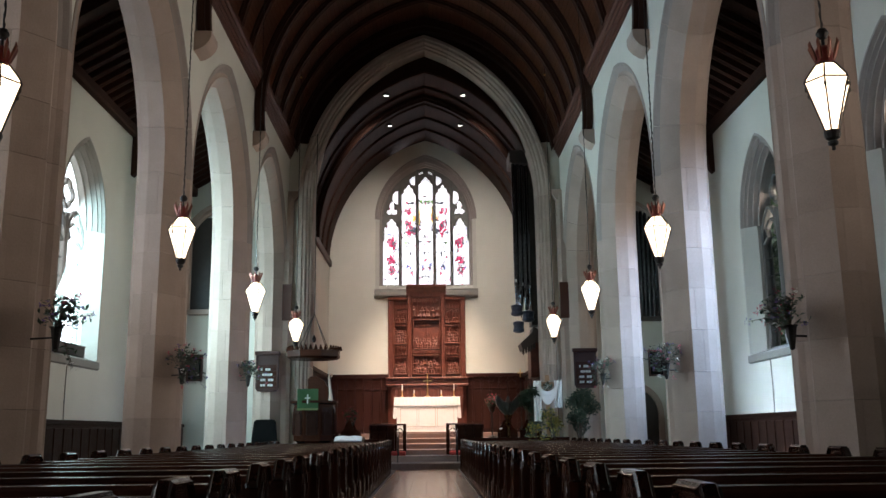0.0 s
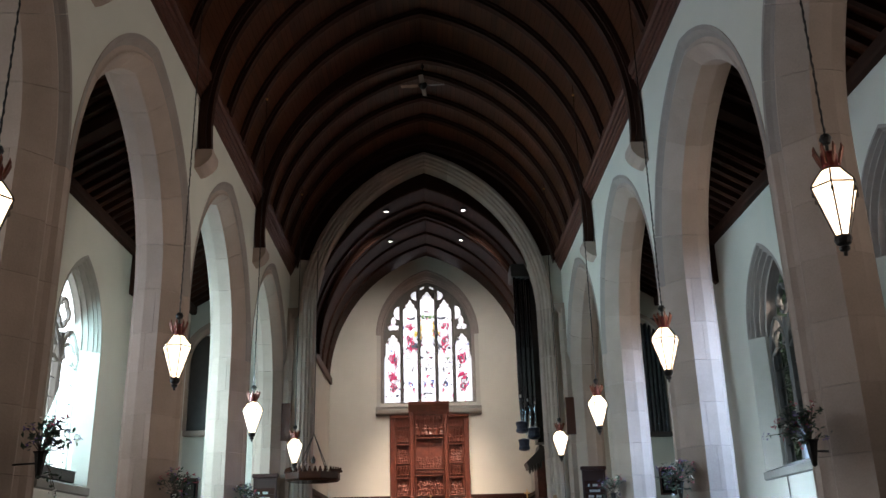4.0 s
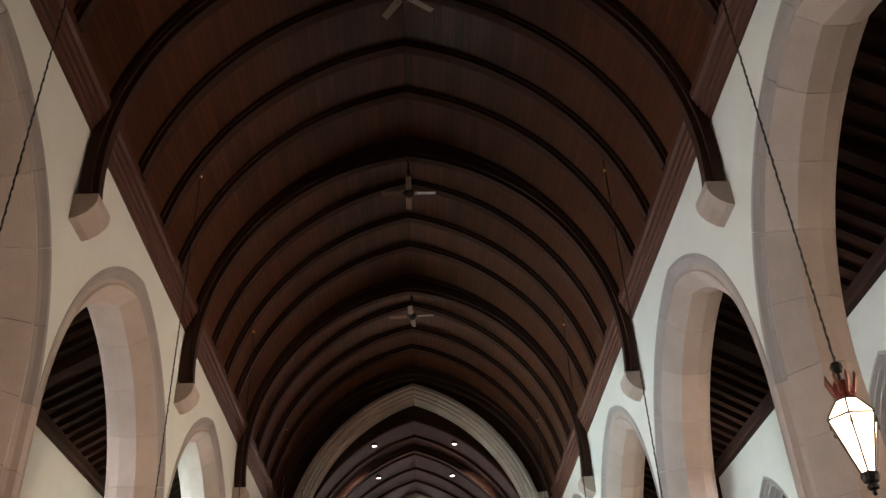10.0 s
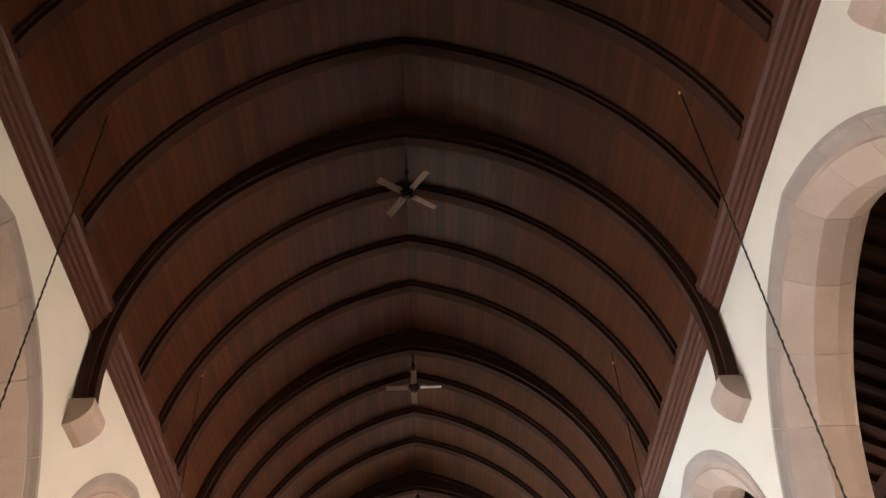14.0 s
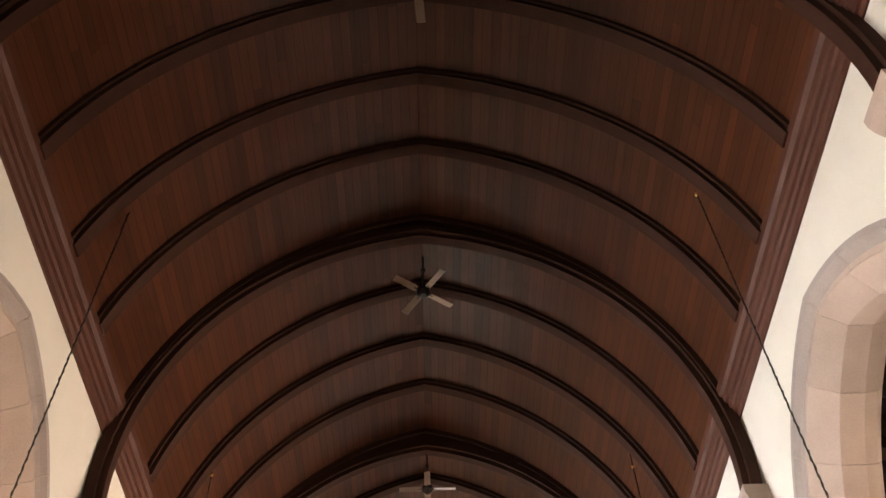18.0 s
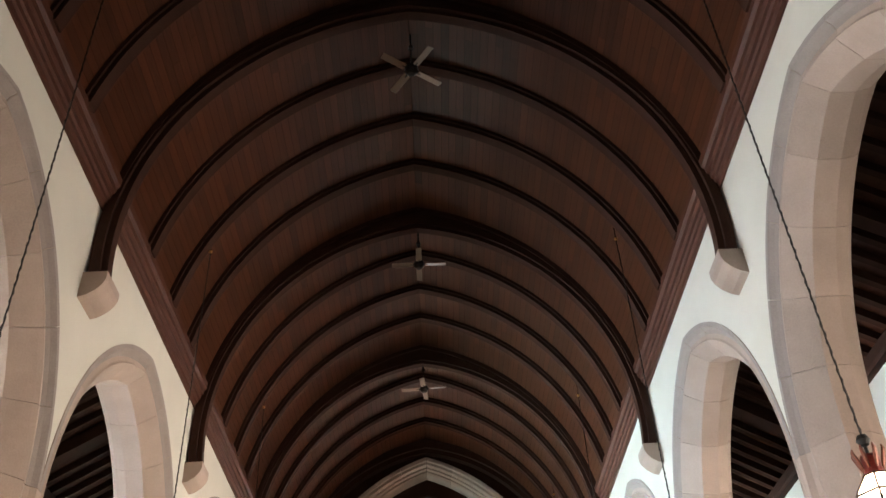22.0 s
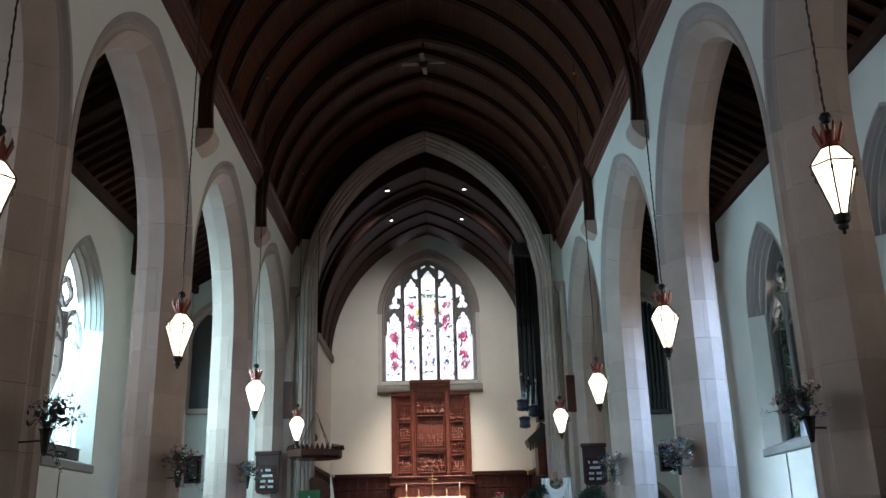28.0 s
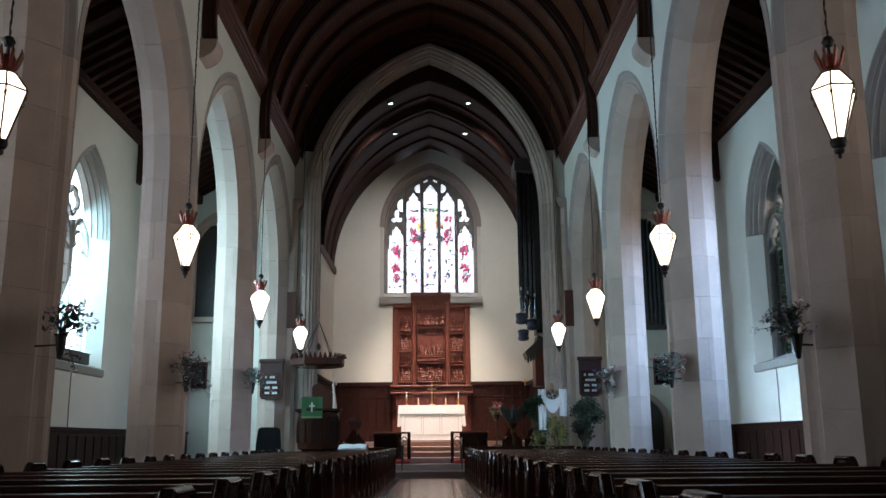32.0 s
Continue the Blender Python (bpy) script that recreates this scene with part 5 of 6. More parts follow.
prism(bm, [(-0.30, 1.9), (0.32, 1.9), (0.32, 2.62), (0.24, 2.72), (0.20, 2.84), (-0.06, 3.0), (-0.22, 2.98), (-0.30, 2.9)], "y", 0.66, 0.72)
part("back_board", bm, M_PEW, pu, "dark oak back board")
bm = bmesh.new()
tube(bm, [(0.46, 0.1, 2.16), (0.45, 0.1, 2.4), (0.42, 0.1, 2.7), (0.40, 0.1, 2.92), (0.43, 0.1, 3.02), (0.49, 0.1, 3.0), (0.49, 0.1, 2.94), (0.45, 0.1, 2.93)], [0.07, 0.05, 0.035, 0.03, 0.03, 0.028, 0.022, 0.016], 7)
part("scroll", bm, M_BEIGE, pu, "pale carved scroll on the rim")
for k, (x, y) in enumerate(((0.75, 0.9), (0.75, 1.2))):
    box_part("stair", (0.1, 0.9, y - 0.2 + 0.0, y + 0.1, 0, 0.9 - 0.3 * k), M_PEW, pu)
t = thing("pulpit_fall", (-3.42, 25.86, 1.73), "green cloth hanging with a pale cross on the pulpit", "cloth")
bm = bmesh.new()
n = 10
rows = [[bm.verts.new((-0.3 + 0.6 * k / n, -0.02 - 0.006 * math.sin(k * 1.3), z)) for k in range(n + 1)] for z in (0.62, 0.35, 0.08)]
for a, b in zip(rows, rows[1:]):
    for k in range(n):
        bm.faces.new((a[k], a[k + 1], b[k + 1], b[k]))
box(bm, -0.3, 0.3, -0.012, 0.004, 0.08, 0.64)
part("cloth", bm, M_GREEN_CLOTH, t)
part("fringe", boxes((-0.3, 0.3, -0.03, -0.004, 0.03, 0.085), bevel=0.004), M_FRINGE, t)
part("embroidered_cross", boxes((-0.018, 0.018, -0.036, -0.026, 0.22, 0.48), (-0.08, 0.08, -0.036, -0.026, 0.36, 0.395)), M_CARD, t)
te = thing("pulpit_tester", (-3.38, 26.75, 3.28), "dark carved oak sounding board hanging on chains over the pulpit", "sounding board")
bm = bmesh.new(); lathe(bm, [(0.74, 0), (0.82, 0.06), (0.82, 0.24), (0.70, 0.26), (0.0, 0.26)], 8, phase=math.pi / 8); part("board", bm, M_PEW, te)
for k in range(32):
    a = 2 * math.pi * k / 32
    r = 0.80 * math.cos(math.pi / 8) / math.cos((a % (math.pi / 4)) - math.pi / 8)
    r = min(r, 0.8)
    bm = bmesh.new(); lathe(bm, [(0.05, 0), (0.06, 0.04), (0.025, 0.08), (0.035, 0.11), (0.0, 0.15)], 5, (r * math.cos(a), r * math.sin(a), 0.25)); part("crest", bm, M_PEW, te)
for k in range(4):
    a = math.pi / 4 + k * math.pi / 2
    bm = bmesh.new(); tube(bm, [(0.6 * math.cos(a), 0.6 * math.sin(a), 0.26), (0.0, 0.0, 1.38)], 0.014, 5); part("chain", bm, M_IRON, te)
bm = bmesh.new(); tube(bm, [(0, 0, 1.36), (0, 0, 7.08), (-0.45, 1.2, 7.38)], 0.013, 5); part("hanger", bm, M_IRON, te)
bm = bmesh.new(); lathe(bm, [(0.0, 0.5), (0.05, 0.54), (0.07, 0.62), (0.03, 0.7), (0.0, 0.76)], 8, (0.0, 0, 0)); part("finial", bm, M_IRON, te)

# hymn boards on the responds
for x in (-4.88, 4.90):
    t = thing("hymn_board", (x, 27.38, 2.42), "red-brown oak hymn board with rows of white number cards", "hymn board", "hymn boards of the chancel arch")
    bm = bmesh.new(); prism(bm, [(-0.28, -0.04), (0.28, -0.04), (0.35, 0.05), (0.35, 1.12), (-0.35, 1.12), (-0.35, 0.05)], "y", 0.02, 0.08); part("board", bm, M_CHOIR, t)
    box_part("head", (-0.39, 0.39, -0.03, 0.08, 1.06, 1.18), M_CHOIR, t, bevel=0.02)
    box_part("tablet", (-0.29, 0.29, 0.008, 0.03, 0.06, 0.76), M_PEW, t, bevel=0.006)
    for s in (-1, 1):
        box_part("stile", (*sorted((s * 0.35, s * 0.29)), 0.0, 0.03, 0.05, 1.06), M_CHOIR, t)
    for z, groups in ((0.12, ((-0.2, -0.05), (0.02, 0.18))), (0.28, ((-0.2, -0.04), (0.03, 0.19))), (0.44, ((-0.16, 0.16),)), (0.60, ((-0.2, -0.14), (-0.06, 0.1)))):
        box_part("slot_rail", (-0.27, 0.27, 0.0, 0.012, z - 0.03, z - 0.012), M_CHOIR, t)
        for a, b in groups:
            w = (b - a) / max(1, round((b - a) / 0.08))
            for k in range(max(1, round((b - a) / 0.08))):
                box_part("card", (a + w * k + 0.004, a + w * (k + 1) - 0.004, 0.0, 0.01, z - 0.008, z + 0.06), M_CARD, t, bevel=0.0)

# wooden backing boards on the responds, above the hymn boards
for s in (-1, 1):
    t = thing("respond_panel", (s * 4.44, Y_ARCH - 0.335, 4.6), "tall brown wooden panel on the respond", "panel", "panels on the responds")
    box_part("panel", (-0.18, 0.18, 0, 0.036, 0, 1.15), M_PLATE, t)

# seat with a black back beside the arch
t = thing("black_chair", (-4.72, 25.9, 0), "black upholstered chair near the pulpit", "chair")
box_part("seat", (-0.34, 0.34, -0.3, 0.3, 0.38, 0.5), M_BLACK, t, bevel=0.04)
bm = bmesh.new(); prism(bm, [(-0.36, 0.45), (0.38, 0.45), (0.38, 1.0), (0.34, 1.46), (0.25, 1.52), (-0.2, 1.52), (-0.28, 1.46), (-0.34, 1.0)], "y", 0.26, 0.36); part("backrest", bm, M_BLACK, t)
for x in (-0.3, 0.3):
    for y in (-0.26, 0.26):
        box_part("leg", (x - 0.025, x + 0.025, y - 0.025, y + 0.025, 0, 0.4), M_PEW, t)

# reading stand with an open book
t = thing("reading_stand", (-2.2, 25.3, 0), "low dark oak reading stand with a sloping top", "lectern")
box_part("post", (-0.3, 0.3, -0.1, 0.1, 0, 0.82), M_PEW, t)
bm = bmesh.new(); prism(bm, [(-0.25, 0.80), (0.25, 0.94), (0.25, 0.99), (-0.25, 0.85)], "x", -0.45, 0.45); part("desk", bm, M_PEW, t)
t = thing("open_book", (-2.2, 25.3, 0.93), "large open book with white pages on the reading stand", "book")
bm = bmesh.new()
for q in (-1, 1):
    prism(bm, [(0, 0.0), (0.0, 0.03), (q * 0.18, 0.05), (q * 0.38, 0.02), (q * 0.38, 0.0)], "y", -0.2, 0.22)
bmesh.ops.rotate(bm, verts=bm.verts, cent=(0, 0, 0), matrix=Matrix.Rotation(0.27, 3, "X"))
part("page_block", bm, M_PAGE, t)

# organ: pipe fronts in the chancel and at the aisle's end
og = thing("chancel_organ", (0, 0, 3.6), "grey metal organ pipes on a carved bracket in the chancel", "organ")
for k in range(11):
    x, y = 3.02 + 0.082 * k, 29.35 + 0.13 * (k % 2) + 0.04 * k
    h0, h1 = 2.35 - 0.16 * (k % 3) - 0.03 * k, 6.9
    bm = bmesh.new(); lathe(bm, [(0.015, h0 - 0.75), (0.055, h0), (0.055, h0 + 0.28), (0.062, h0 + 0.3), (0.055, h0 + 0.32), (0.055, h1)], 14, (x, y, 0)); part("pipe", bm, M_PIPE, og)
    bm = bmesh.new(); box(bm, x - 0.03, x + 0.03, y - 0.062, y - 0.04, h0 + 0.06, h0 + 0.16, bevel=0.008); part("pipe_mouth", bm, M_CARD if k % 3 == 0 else M_IRON, og)
box_part("case_top", (2.9, 4.0, 29.2, 30.3, 6.55, 7.0), M_PIPE_DARK, og, bevel=0.03)
box_part("case_side", (3.55, 4.0, 29.6, 30.4, 1.0, 6.6), M_PIPE_DARK, og)
for (x, z, r) in ((3.05, 1.48, 0.20), (3.42, 1.28, 0.20), (3.09, 0.92, 0.18)):
    bm = bmesh.new(); lathe(bm, [(r * 0.5, -0.2), (r, -0.16), (r * 1.04, -0.08), (r * 0.92, -0.06), (r * 0.92, 0.06), (r * 1.04, 0.08), (r, 0.16), (r * 0.4, 0.2)], 12, (x, 29.5, z)); part("turned_boss", bm, M_BOSS, og)
bm = bmesh.new(); prism(bm, [(3.12, 0.36), (3.20, 0.14), (3.72, 0.42), (3.72, 0.84), (3.56, 0.90), (3.52, 0.72)], "y", 29.35, 30.3); part("bracket", bm, M_PIPE_DARK, og)
for k in range(5):
    bm = bmesh.new(); lathe(bm, [(0.0, -0.16), (0.035, -0.1), (0.045, 0.0), (0.03, 0.06)], 8, (3.22 + 0.09 * k, 29.45, 0.13 + 0.045 * k)); part("pendant", bm, M_PIPE_DARK, og)
box_part("lower_case", (3.46, 3.74, 29.5, 30.4, -0.75, 0.5), M_CARVED, og, "light oak panel", 0.02)

oa = thing("aisle_organ", (0, 0, 0), "row of grey metal organ pipes in an arched recess", "organ")
box_part("case_back", (6.0, 7.5, Y_ARCH - 0.06, Y_ARCH - 0.01, 4.5, 8.3), M_PIPE_DARK, oa)
for k in range(11):
    x = 6.08 + 0.135 * k
    bm = bmesh.new(); lathe(bm, [(0.02, 4.62), (0.055, 4.95), (0.055, 5.1), (0.058, 5.12), (0.055, 5.14), (0.055, 8.1)], 9, (x, Y_ARCH - 0.13, 0)); part("pipe", bm, M_PIPE, oa)
box_part("sill_rail", (5.95, 7.55, Y_ARCH - 0.22, Y_ARCH - 0.01, 4.5, 4.64), M_PIPE_DARK, oa, bevel=0.012)
bm = bmesh.new()
frame_sweep(bm, lambda o: [(6.75 + p[0], p[1]) for p in window_path(0.82 - o, 0.4, 7.1, 4.6, 10)], [(-0.22, 0.0), (-0.2, -0.24), (-0.06, -0.24), (0.0, -0.16), (0.06, -0.14), (0.06, 0.0)], lambda o, z, d: (o, Y_ARCH + d, z))
part("stone_surround", bm, M_STONE, oa)
# the arched recess at the other aisle's end
ol = thing("aisle_recess", (0, 0, 0), "dark arched recess with a stone shelf in the aisle end wall", "recess", kind="structure")
box_part("dark_back", (-7.55, -6.0, Y_ARCH - 0.05, Y_ARCH - 0.01, 4.95, 8.0), M_PIPE_DARK, ol)
bm = bmesh.new()
frame_sweep(bm, lambda o: [(-6.75 + p[0], p[1]) for p in window_path(0.82 - o, 0.4, 7.1, 5.0, 10)], [(-0.22, 0.0), (-0.2, -0.24), (-0.06, -0.24), (0.0, -0.16), (0.06, -0.14), (0.06, 0.0)], lambda o, z, d: (o, Y_ARCH + d, z))
part("stone_surround", bm, M_STONE, ol)
box_part("shelf", (-7.55, -5.9, Y_ARCH - 0.3, Y_ARCH - 0.01, 4.82, 4.98), M_STONE, ol, bevel=0.015)
# arched doorway in the aisle's end
dr = thing("door_aisle", (0, 0, 0), "dark arched doorway in the aisle end wall", "door", kind="structure")
bm = bmesh.new(); bm.faces.new([bm.verts.new((x, Y_ARCH - 0.012, z)) for x, z in pointed(6.75, 0.5, 0.3, 1.6, 0.0)]); part("door_leaf", bm, M_PIPE_DARK, dr)
bm = bmesh.new()
frame_sweep(bm, lambda o: [(6.75 + p[0], p[1]) for p in window_path(0.5 - o, 0.3, 1.6, 0.0, 8)], [(-0.2, 0.0), (-0.18, -0.06), (-0.04, -0.06), (0.0, -0.016)], lambda o, z, d: (o, Y_ARCH + d, z))
part("stone_surround", bm, M_STONE, dr)

# draped cross and potted plants
t = thing("draped_cross", (3.62, 26.8, 0), "rough oak cross with white cloth over its arms", "cross")
box_part("upright", (-0.06, 0.06, -0.05, 0.05, 0, 2.75), M_WOOD_CROSS, t)
box_part("arm", (-0.42, 0.42, -0.05, 0.05, 2.42, 2.54), M_WOOD_CROSS, t)
bm = bmesh.new()
n, m2 = 24, 8
for x0, x1, drop in ((-0.43, -0.19, 1.2), (0.2, 0.43, 0.8), (-0.36, 0.34, 0.0)):
    rows = []
    for j in range(m2 + 1):
        row = []
        for k in range(n + 1):
            u = k / n
            x = x0 + (x1 - x0) * u
            if drop:
                z = 2.58 - drop * j / m2
                y = -0.08 - 0.03 * math.sin(u * 14 + j * 0.4)
            else:
                sag = 4 * u * (1 - u)
                z = 2.57 - 0.012 * j - sag * (0.30 + 0.038 * j)
                y = -0.1 - 0.05 * sag - 0.02 * math.sin(j * 2.2)
            row.append(bm.verts.new((x, y, z)))
        rows.append(row)
    for a, b in zip(rows, rows[1:]):
        for k in range(n):
            bm.faces.new((a[k], a[k + 1], b[k + 1], b[k]))
part("draped_cloth", bm, M_WHITE, t, smooth=True)
rg = random.Random(8)
bm = bmesh.new(); leaves(bm, (0.0, -0.16, 2.42), 0.16, 90, 0.04, rg); part("greenery", bm, M_LEAF, t)
bm = bmesh.new(); leaves(bm, (0.0, -0.2, 2.42), 0.13, 40, 0.03, rg); part("white_blossom", bm, M_WHITE, t)


def potted(name, x, y, base, h, r, n, size, leaf, label, flowers=None, nf=0, pot=0.2):
    t = thing(name, (x, y, base), label, "potted plant", "plants beside the chancel arch")
    bm = bmesh.new(); lathe(bm, [(pot * 0.7, 0), (pot, 0.3), (pot * 1.08, 0.3), (pot * 1.08, 0.34), (pot * 0.9, 0.34), (0, 0.3)], 12); part("pot", bm, M_STEP, t)
    rg = random.Random(int(x * 100 + y * 7))
    bm = bmesh.new()
    cl = bmesh.new()
    fl = bmesh.new()
    for k in range(10):
        a, q = rg.uniform(0, 6.28), rg.uniform(0, r * 0.8)
        tip = (q * math.cos(a), q * math.sin(a), rg.uniform(0.55, 0.98) * h)
        tube(bm, [(0, 0, 0.3), (tip[0] * 0.3, tip[1] * 0.3, tip[2] * 0.6), tip], [0.02, 0.014, 0.006], 5)
        leaves(cl, tip, r * 0.42, n // 10, size, rg)
        if flowers:
            leaves(fl, tip, r * 0.45, nf // 10, size * 0.8, rg)
    part("stem", bm, M_BARK, t)
    part("foliage", cl, leaf, t)
    if flowers:
        part("blossom", fl, flowers, t)
    else:
        fl.free()


potted("potted_fig_tree", 4.5, 26.6, 0, 2.2, 0.58, 1900, 0.055, M_LEAF, "dark green potted fig tree beside the chancel arch", pot=0.22)
potted("yellow_plant", 3.72, 26.2, 0, 1.72, 0.42, 200, 0.05, M_LEAF, "bushy plant with yellow blossom beside the draped cross", M_YELLOW, 420)
potted("yellow_plant", 3.15, 26.1, 0, 1.3, 0.38, 220, 0.05, M_LEAF, "low plant with yellow blossom below the steps", M_YELLOW, 240)
potted("potted_fern", 3.15, 27.0, 0, 2.4, 0.4, 1100, 0.07, M_LEAF, "tall dark green potted plant behind the draped cross")
potted("potted_lily", 3.05, 26.6, 0, 1.0, 0.24, 260, 0.06, M_LEAF, "leafy plant with white blossom beside the steps", M_WHITE, 70)
# stand with flowers in the chancel
for x, y, z in ((2.35, 32.6, 0.9), (-2.55, 30.0, 0.36)):
    t = thing("flower_vase", (x, y, z), "dark stand with red and white flowers in the chancel", "flowers", "flower stands of the chancel")
    bm = bmesh.new(); lathe(bm, [(0.16, 0), (0.16, 0.03), (0.03, 0.08), (0.03, 0.85), (0.1, 0.95), (0.13, 1.1)], 10); part("stand", bm, M_IRON, t)
    rg = random.Random(int(x * 10))
    bm = bmesh.new(); leaves(bm, (0, 0, 1.3), 0.26, 120, 0.06, rg); part("foliage", bm, M_LEAF, t)
    bm = bmesh.new(); leaves(bm, (0, 0, 1.36), 0.25, 60, 0.045, rg); part("blossom", bm, M_PINK, t)

# processional cross in its stand
t = thing("processional_cross", (3.2, 30.5, 0.36), "slim dark processional cross standing in the chancel", "cross")
bm = bmesh.new(); lathe(bm, [(0.16, 0), (0.15, 0.04), (0.025, 0.1), (0.018, 2.5), (0.035, 2.53), (0.0, 2.57)], 10); part("staff", bm, M_IRON, t)
part("cross_head", boxes((-0.02, 0.02, -0.012, 0.012, 2.55, 2.82), (-0.09, 0.09, -0.012, 0.012, 2.68, 2.72), bevel=0.004), M_BRASS, t)
# brass lectern with a spread, wing-shaped desk
t = thing("brass_lectern", (2.57, 28.4, 0.18), "tall brass lectern with a dark wing-shaped desk", "lectern")
bm = bmesh.new()
lathe(bm, [(0.26, 0), (0.26, 0.06), (0.2, 0.1), (0.1, 0.16), (0.06, 0.24), (0.09, 0.32), (0.05, 0.4), (0.045, 0.62), (0.1, 0.68), (0.11, 0.73), (0.05, 0.8), (0.045, 1.05), (0.09, 1.12), (0.1, 1.18), (0.05, 1.26), (0.12, 1.36), (0.14, 1.42), (0.0, 1.46)], 14)
part("stem", bm, M_OLD_BRASS, t, "turned brass stem")
for k in range(3):
    a = math.pi / 2 + k * 2 * math.pi / 3
    bm = bmesh.new(); tube(bm, [(0.2 * math.cos(a), 0.2 * math.sin(a), 0.08), (0.3 * math.cos(a), 0.3 * math.sin(a), 0.05), (0.34 * math.cos(a), 0.34 * math.sin(a), 0.02)], [0.05, 0.045, 0.05], 7); part("foot", bm, M_OLD_BRASS, t)
for q in (-1, 1):
    bm = bmesh.new()
    prism(bm, [(q * 0.03, 1.46), (q * 0.12, 1.44), (q * 0.24, 1.56), (q * 0.36, 1.72), (q * 0.40, 1.90), (q * 0.34, 2.06), (q * 0.25, 1.98), (q * 0.14, 1.86), (q * 0.03, 1.8)], "y", -0.07, 0.05)
    part("wing", bm, M_LECTERN, t)
    for k in range(4):
        bm = bmesh.new(); tube(bm, [(q * (0.06 + 0.06 * k), -0.08, 1.52 + 0.06 * k), (q * (0.12 + 0.075 * k), -0.085, 1.82 + 0.05 * k)], [0.012, 0.006], 5); part("feather_rib", bm, M_LECTERN, t)
bm = bmesh.new(); lathe(bm, [(0.06, 1.44), (0.1, 1.6), (0.08, 1.85), (0.04, 1.98), (0.0, 2.02)], 10); part("centre_boss", bm, M_LECTERN, t)

# ---- nave furnishings ----
PEW_IN, PEW_OUT = 0.955, 4.12


def make_pew(side):
    t = thing("pew", (0, 0, 0), "dark varnished oak pew with panelled ends under moulded caps", "pew", "pews of the nave")
    x0, x1 = (PEW_IN, PEW_OUT) if side > 0 else (-PEW_OUT, -PEW_IN - 0.03)
    bm = bmesh.new(); prism(bm, [(-0.42, 0.42), (-0.40, 0.45), (-0.02, 0.43), (-0.02, 0.40), (-0.42, 0.39)], "x", x0 + 0.03, x1 - 0.03); part("seat", bm, M_PEW, t)
    bm = bmesh.new(); prism(bm, [(-0.03, 0.40), (0.0, 0.40), (0.06, 0.79), (0.035, 0.79)], "x", x0 + 0.03, x1 - 0.03); part("backrest", bm, M_PEW, t)
    bm = bmesh.new(); prism(bm, [(0.02, 0.79), (0.02, 0.815), (0.035, 0.84), (0.075, 0.845), (0.10, 0.825), (0.10, 0.80), (0.085, 0.79)], "x", x0 + 0.03, x1 - 0.03); part("top_rail", bm, M_PEW, t)
    part("book_rack", boxes((x0 + 0.1, x1 - 0.1, 0.07, 0.16, 0.58, 0.60), (x0 + 0.1, x1 - 0.1, 0.15, 0.165, 0.60, 0.68), bevel=0.004), M_PEW, t)
    part("kneeler", boxes((x0 + 0.15, x1 - 0.15, 0.12, 0.26, 0.05, 0.13), bevel=0.02), M_PEW, t)
    for x in (x0, x1 - 0.055):
        c = x + 0.0275
        top = [(-0.155, 0.80), (-0.10, 0.878), (0.145, 0.878), (0.205, 0.80)]
        bm = bmesh.new(); prism(bm, [(-0.15, 0.0)] + top + [(0.20, 0.0)], "x", x, x + 0.055); e = part("end_panel", bm, M_PEW, t)
        # moulded cap following the shouldered top
        bm = bmesh.new()
        low = [(-0.168, 0.772), (-0.162, 0.80), (-0.104, 0.882), (0.149, 0.882), (0.212, 0.80), (0.218, 0.772)]
        rows = []
        for o, rise in ((-0.030, -0.004), (-0.046, 0.004), (-0.046, 0.020), (-0.034, 0.026), (-0.024, 0.040), (0.024, 0.040), (0.034, 0.026), (0.046, 0.020), (0.046, 0.004), (0.030, -0.004)):
            row = []
            for q, (yy, zz) in enumerate(low):
                ny, nz = ((-0.98, 0.2), (-0.9, 0.43), (-0.42, 0.91), (0.42, 0.91), (0.9, 0.43), (0.98, 0.2))[q]
                row.append(bm.verts.new((c + o, yy + ny * rise, zz + nz * rise)))
            rows.append(row)
        for q, row in enumerate(rows):
            nxt = rows[(q + 1) % len(rows)]
            for w in range(len(row) - 1):
                bm.faces.new((row[w], row[w + 1], nxt[w + 1], nxt[w]))
        for w in (0, -1):
            bm.faces.new([row[w] for row in rows])
        bmesh.ops.recalc_face_normals(bm, faces=bm.faces)
        part("end_cap", bm, M_CAP, e)
        part("seat_support", boxes((x + 0.01, x + 0.045, -0.42, -0.15, 0, 0.39), bevel=0.006), M_PEW, t)
        xo = x - 0.004 if (abs(x) < 2) == (x > 0) else x + 0.055
        bm = bmesh.new()
        bar_along(bm, pointed(0.025, 0.105, 0.05, 0.66, 0.16, 5), 0.016, 0.016, lambda o, z, d: (xo + 0.002 + d, o, z), 0)
        part("carved_panel", bm, M_CAP, e)
    return t


for side, first in ((1, 2.86), (-1, 2.58)):
    base = make_pew(side)
    base.location = (0, first, 0)
    for k in range(1, 24):
        y = first + 0.965 * k
        if y < 25.2:
            copy_thing(base, pose(0, y, 0))
# low front of the first rows
for side in (-1, 1):
    t = thing("panelled_screen", (0, 26.05 if side > 0 else 25.6, 0), "dark oak panelled screen before the first pew", "screen", "screens before the pews")
    x0, x1 = (PEW_IN, PEW_OUT) if side > 0 else (-1.9, -PEW_IN - 0.1)
    box_part("screen", (x0, x1, 0, 0.05, 0, 0.88), M_PEW, t)
    box_part("cap", (x0 - 0.02, x1, -0.03, 0.09, 0.88, 0.93), M_PEW, t)
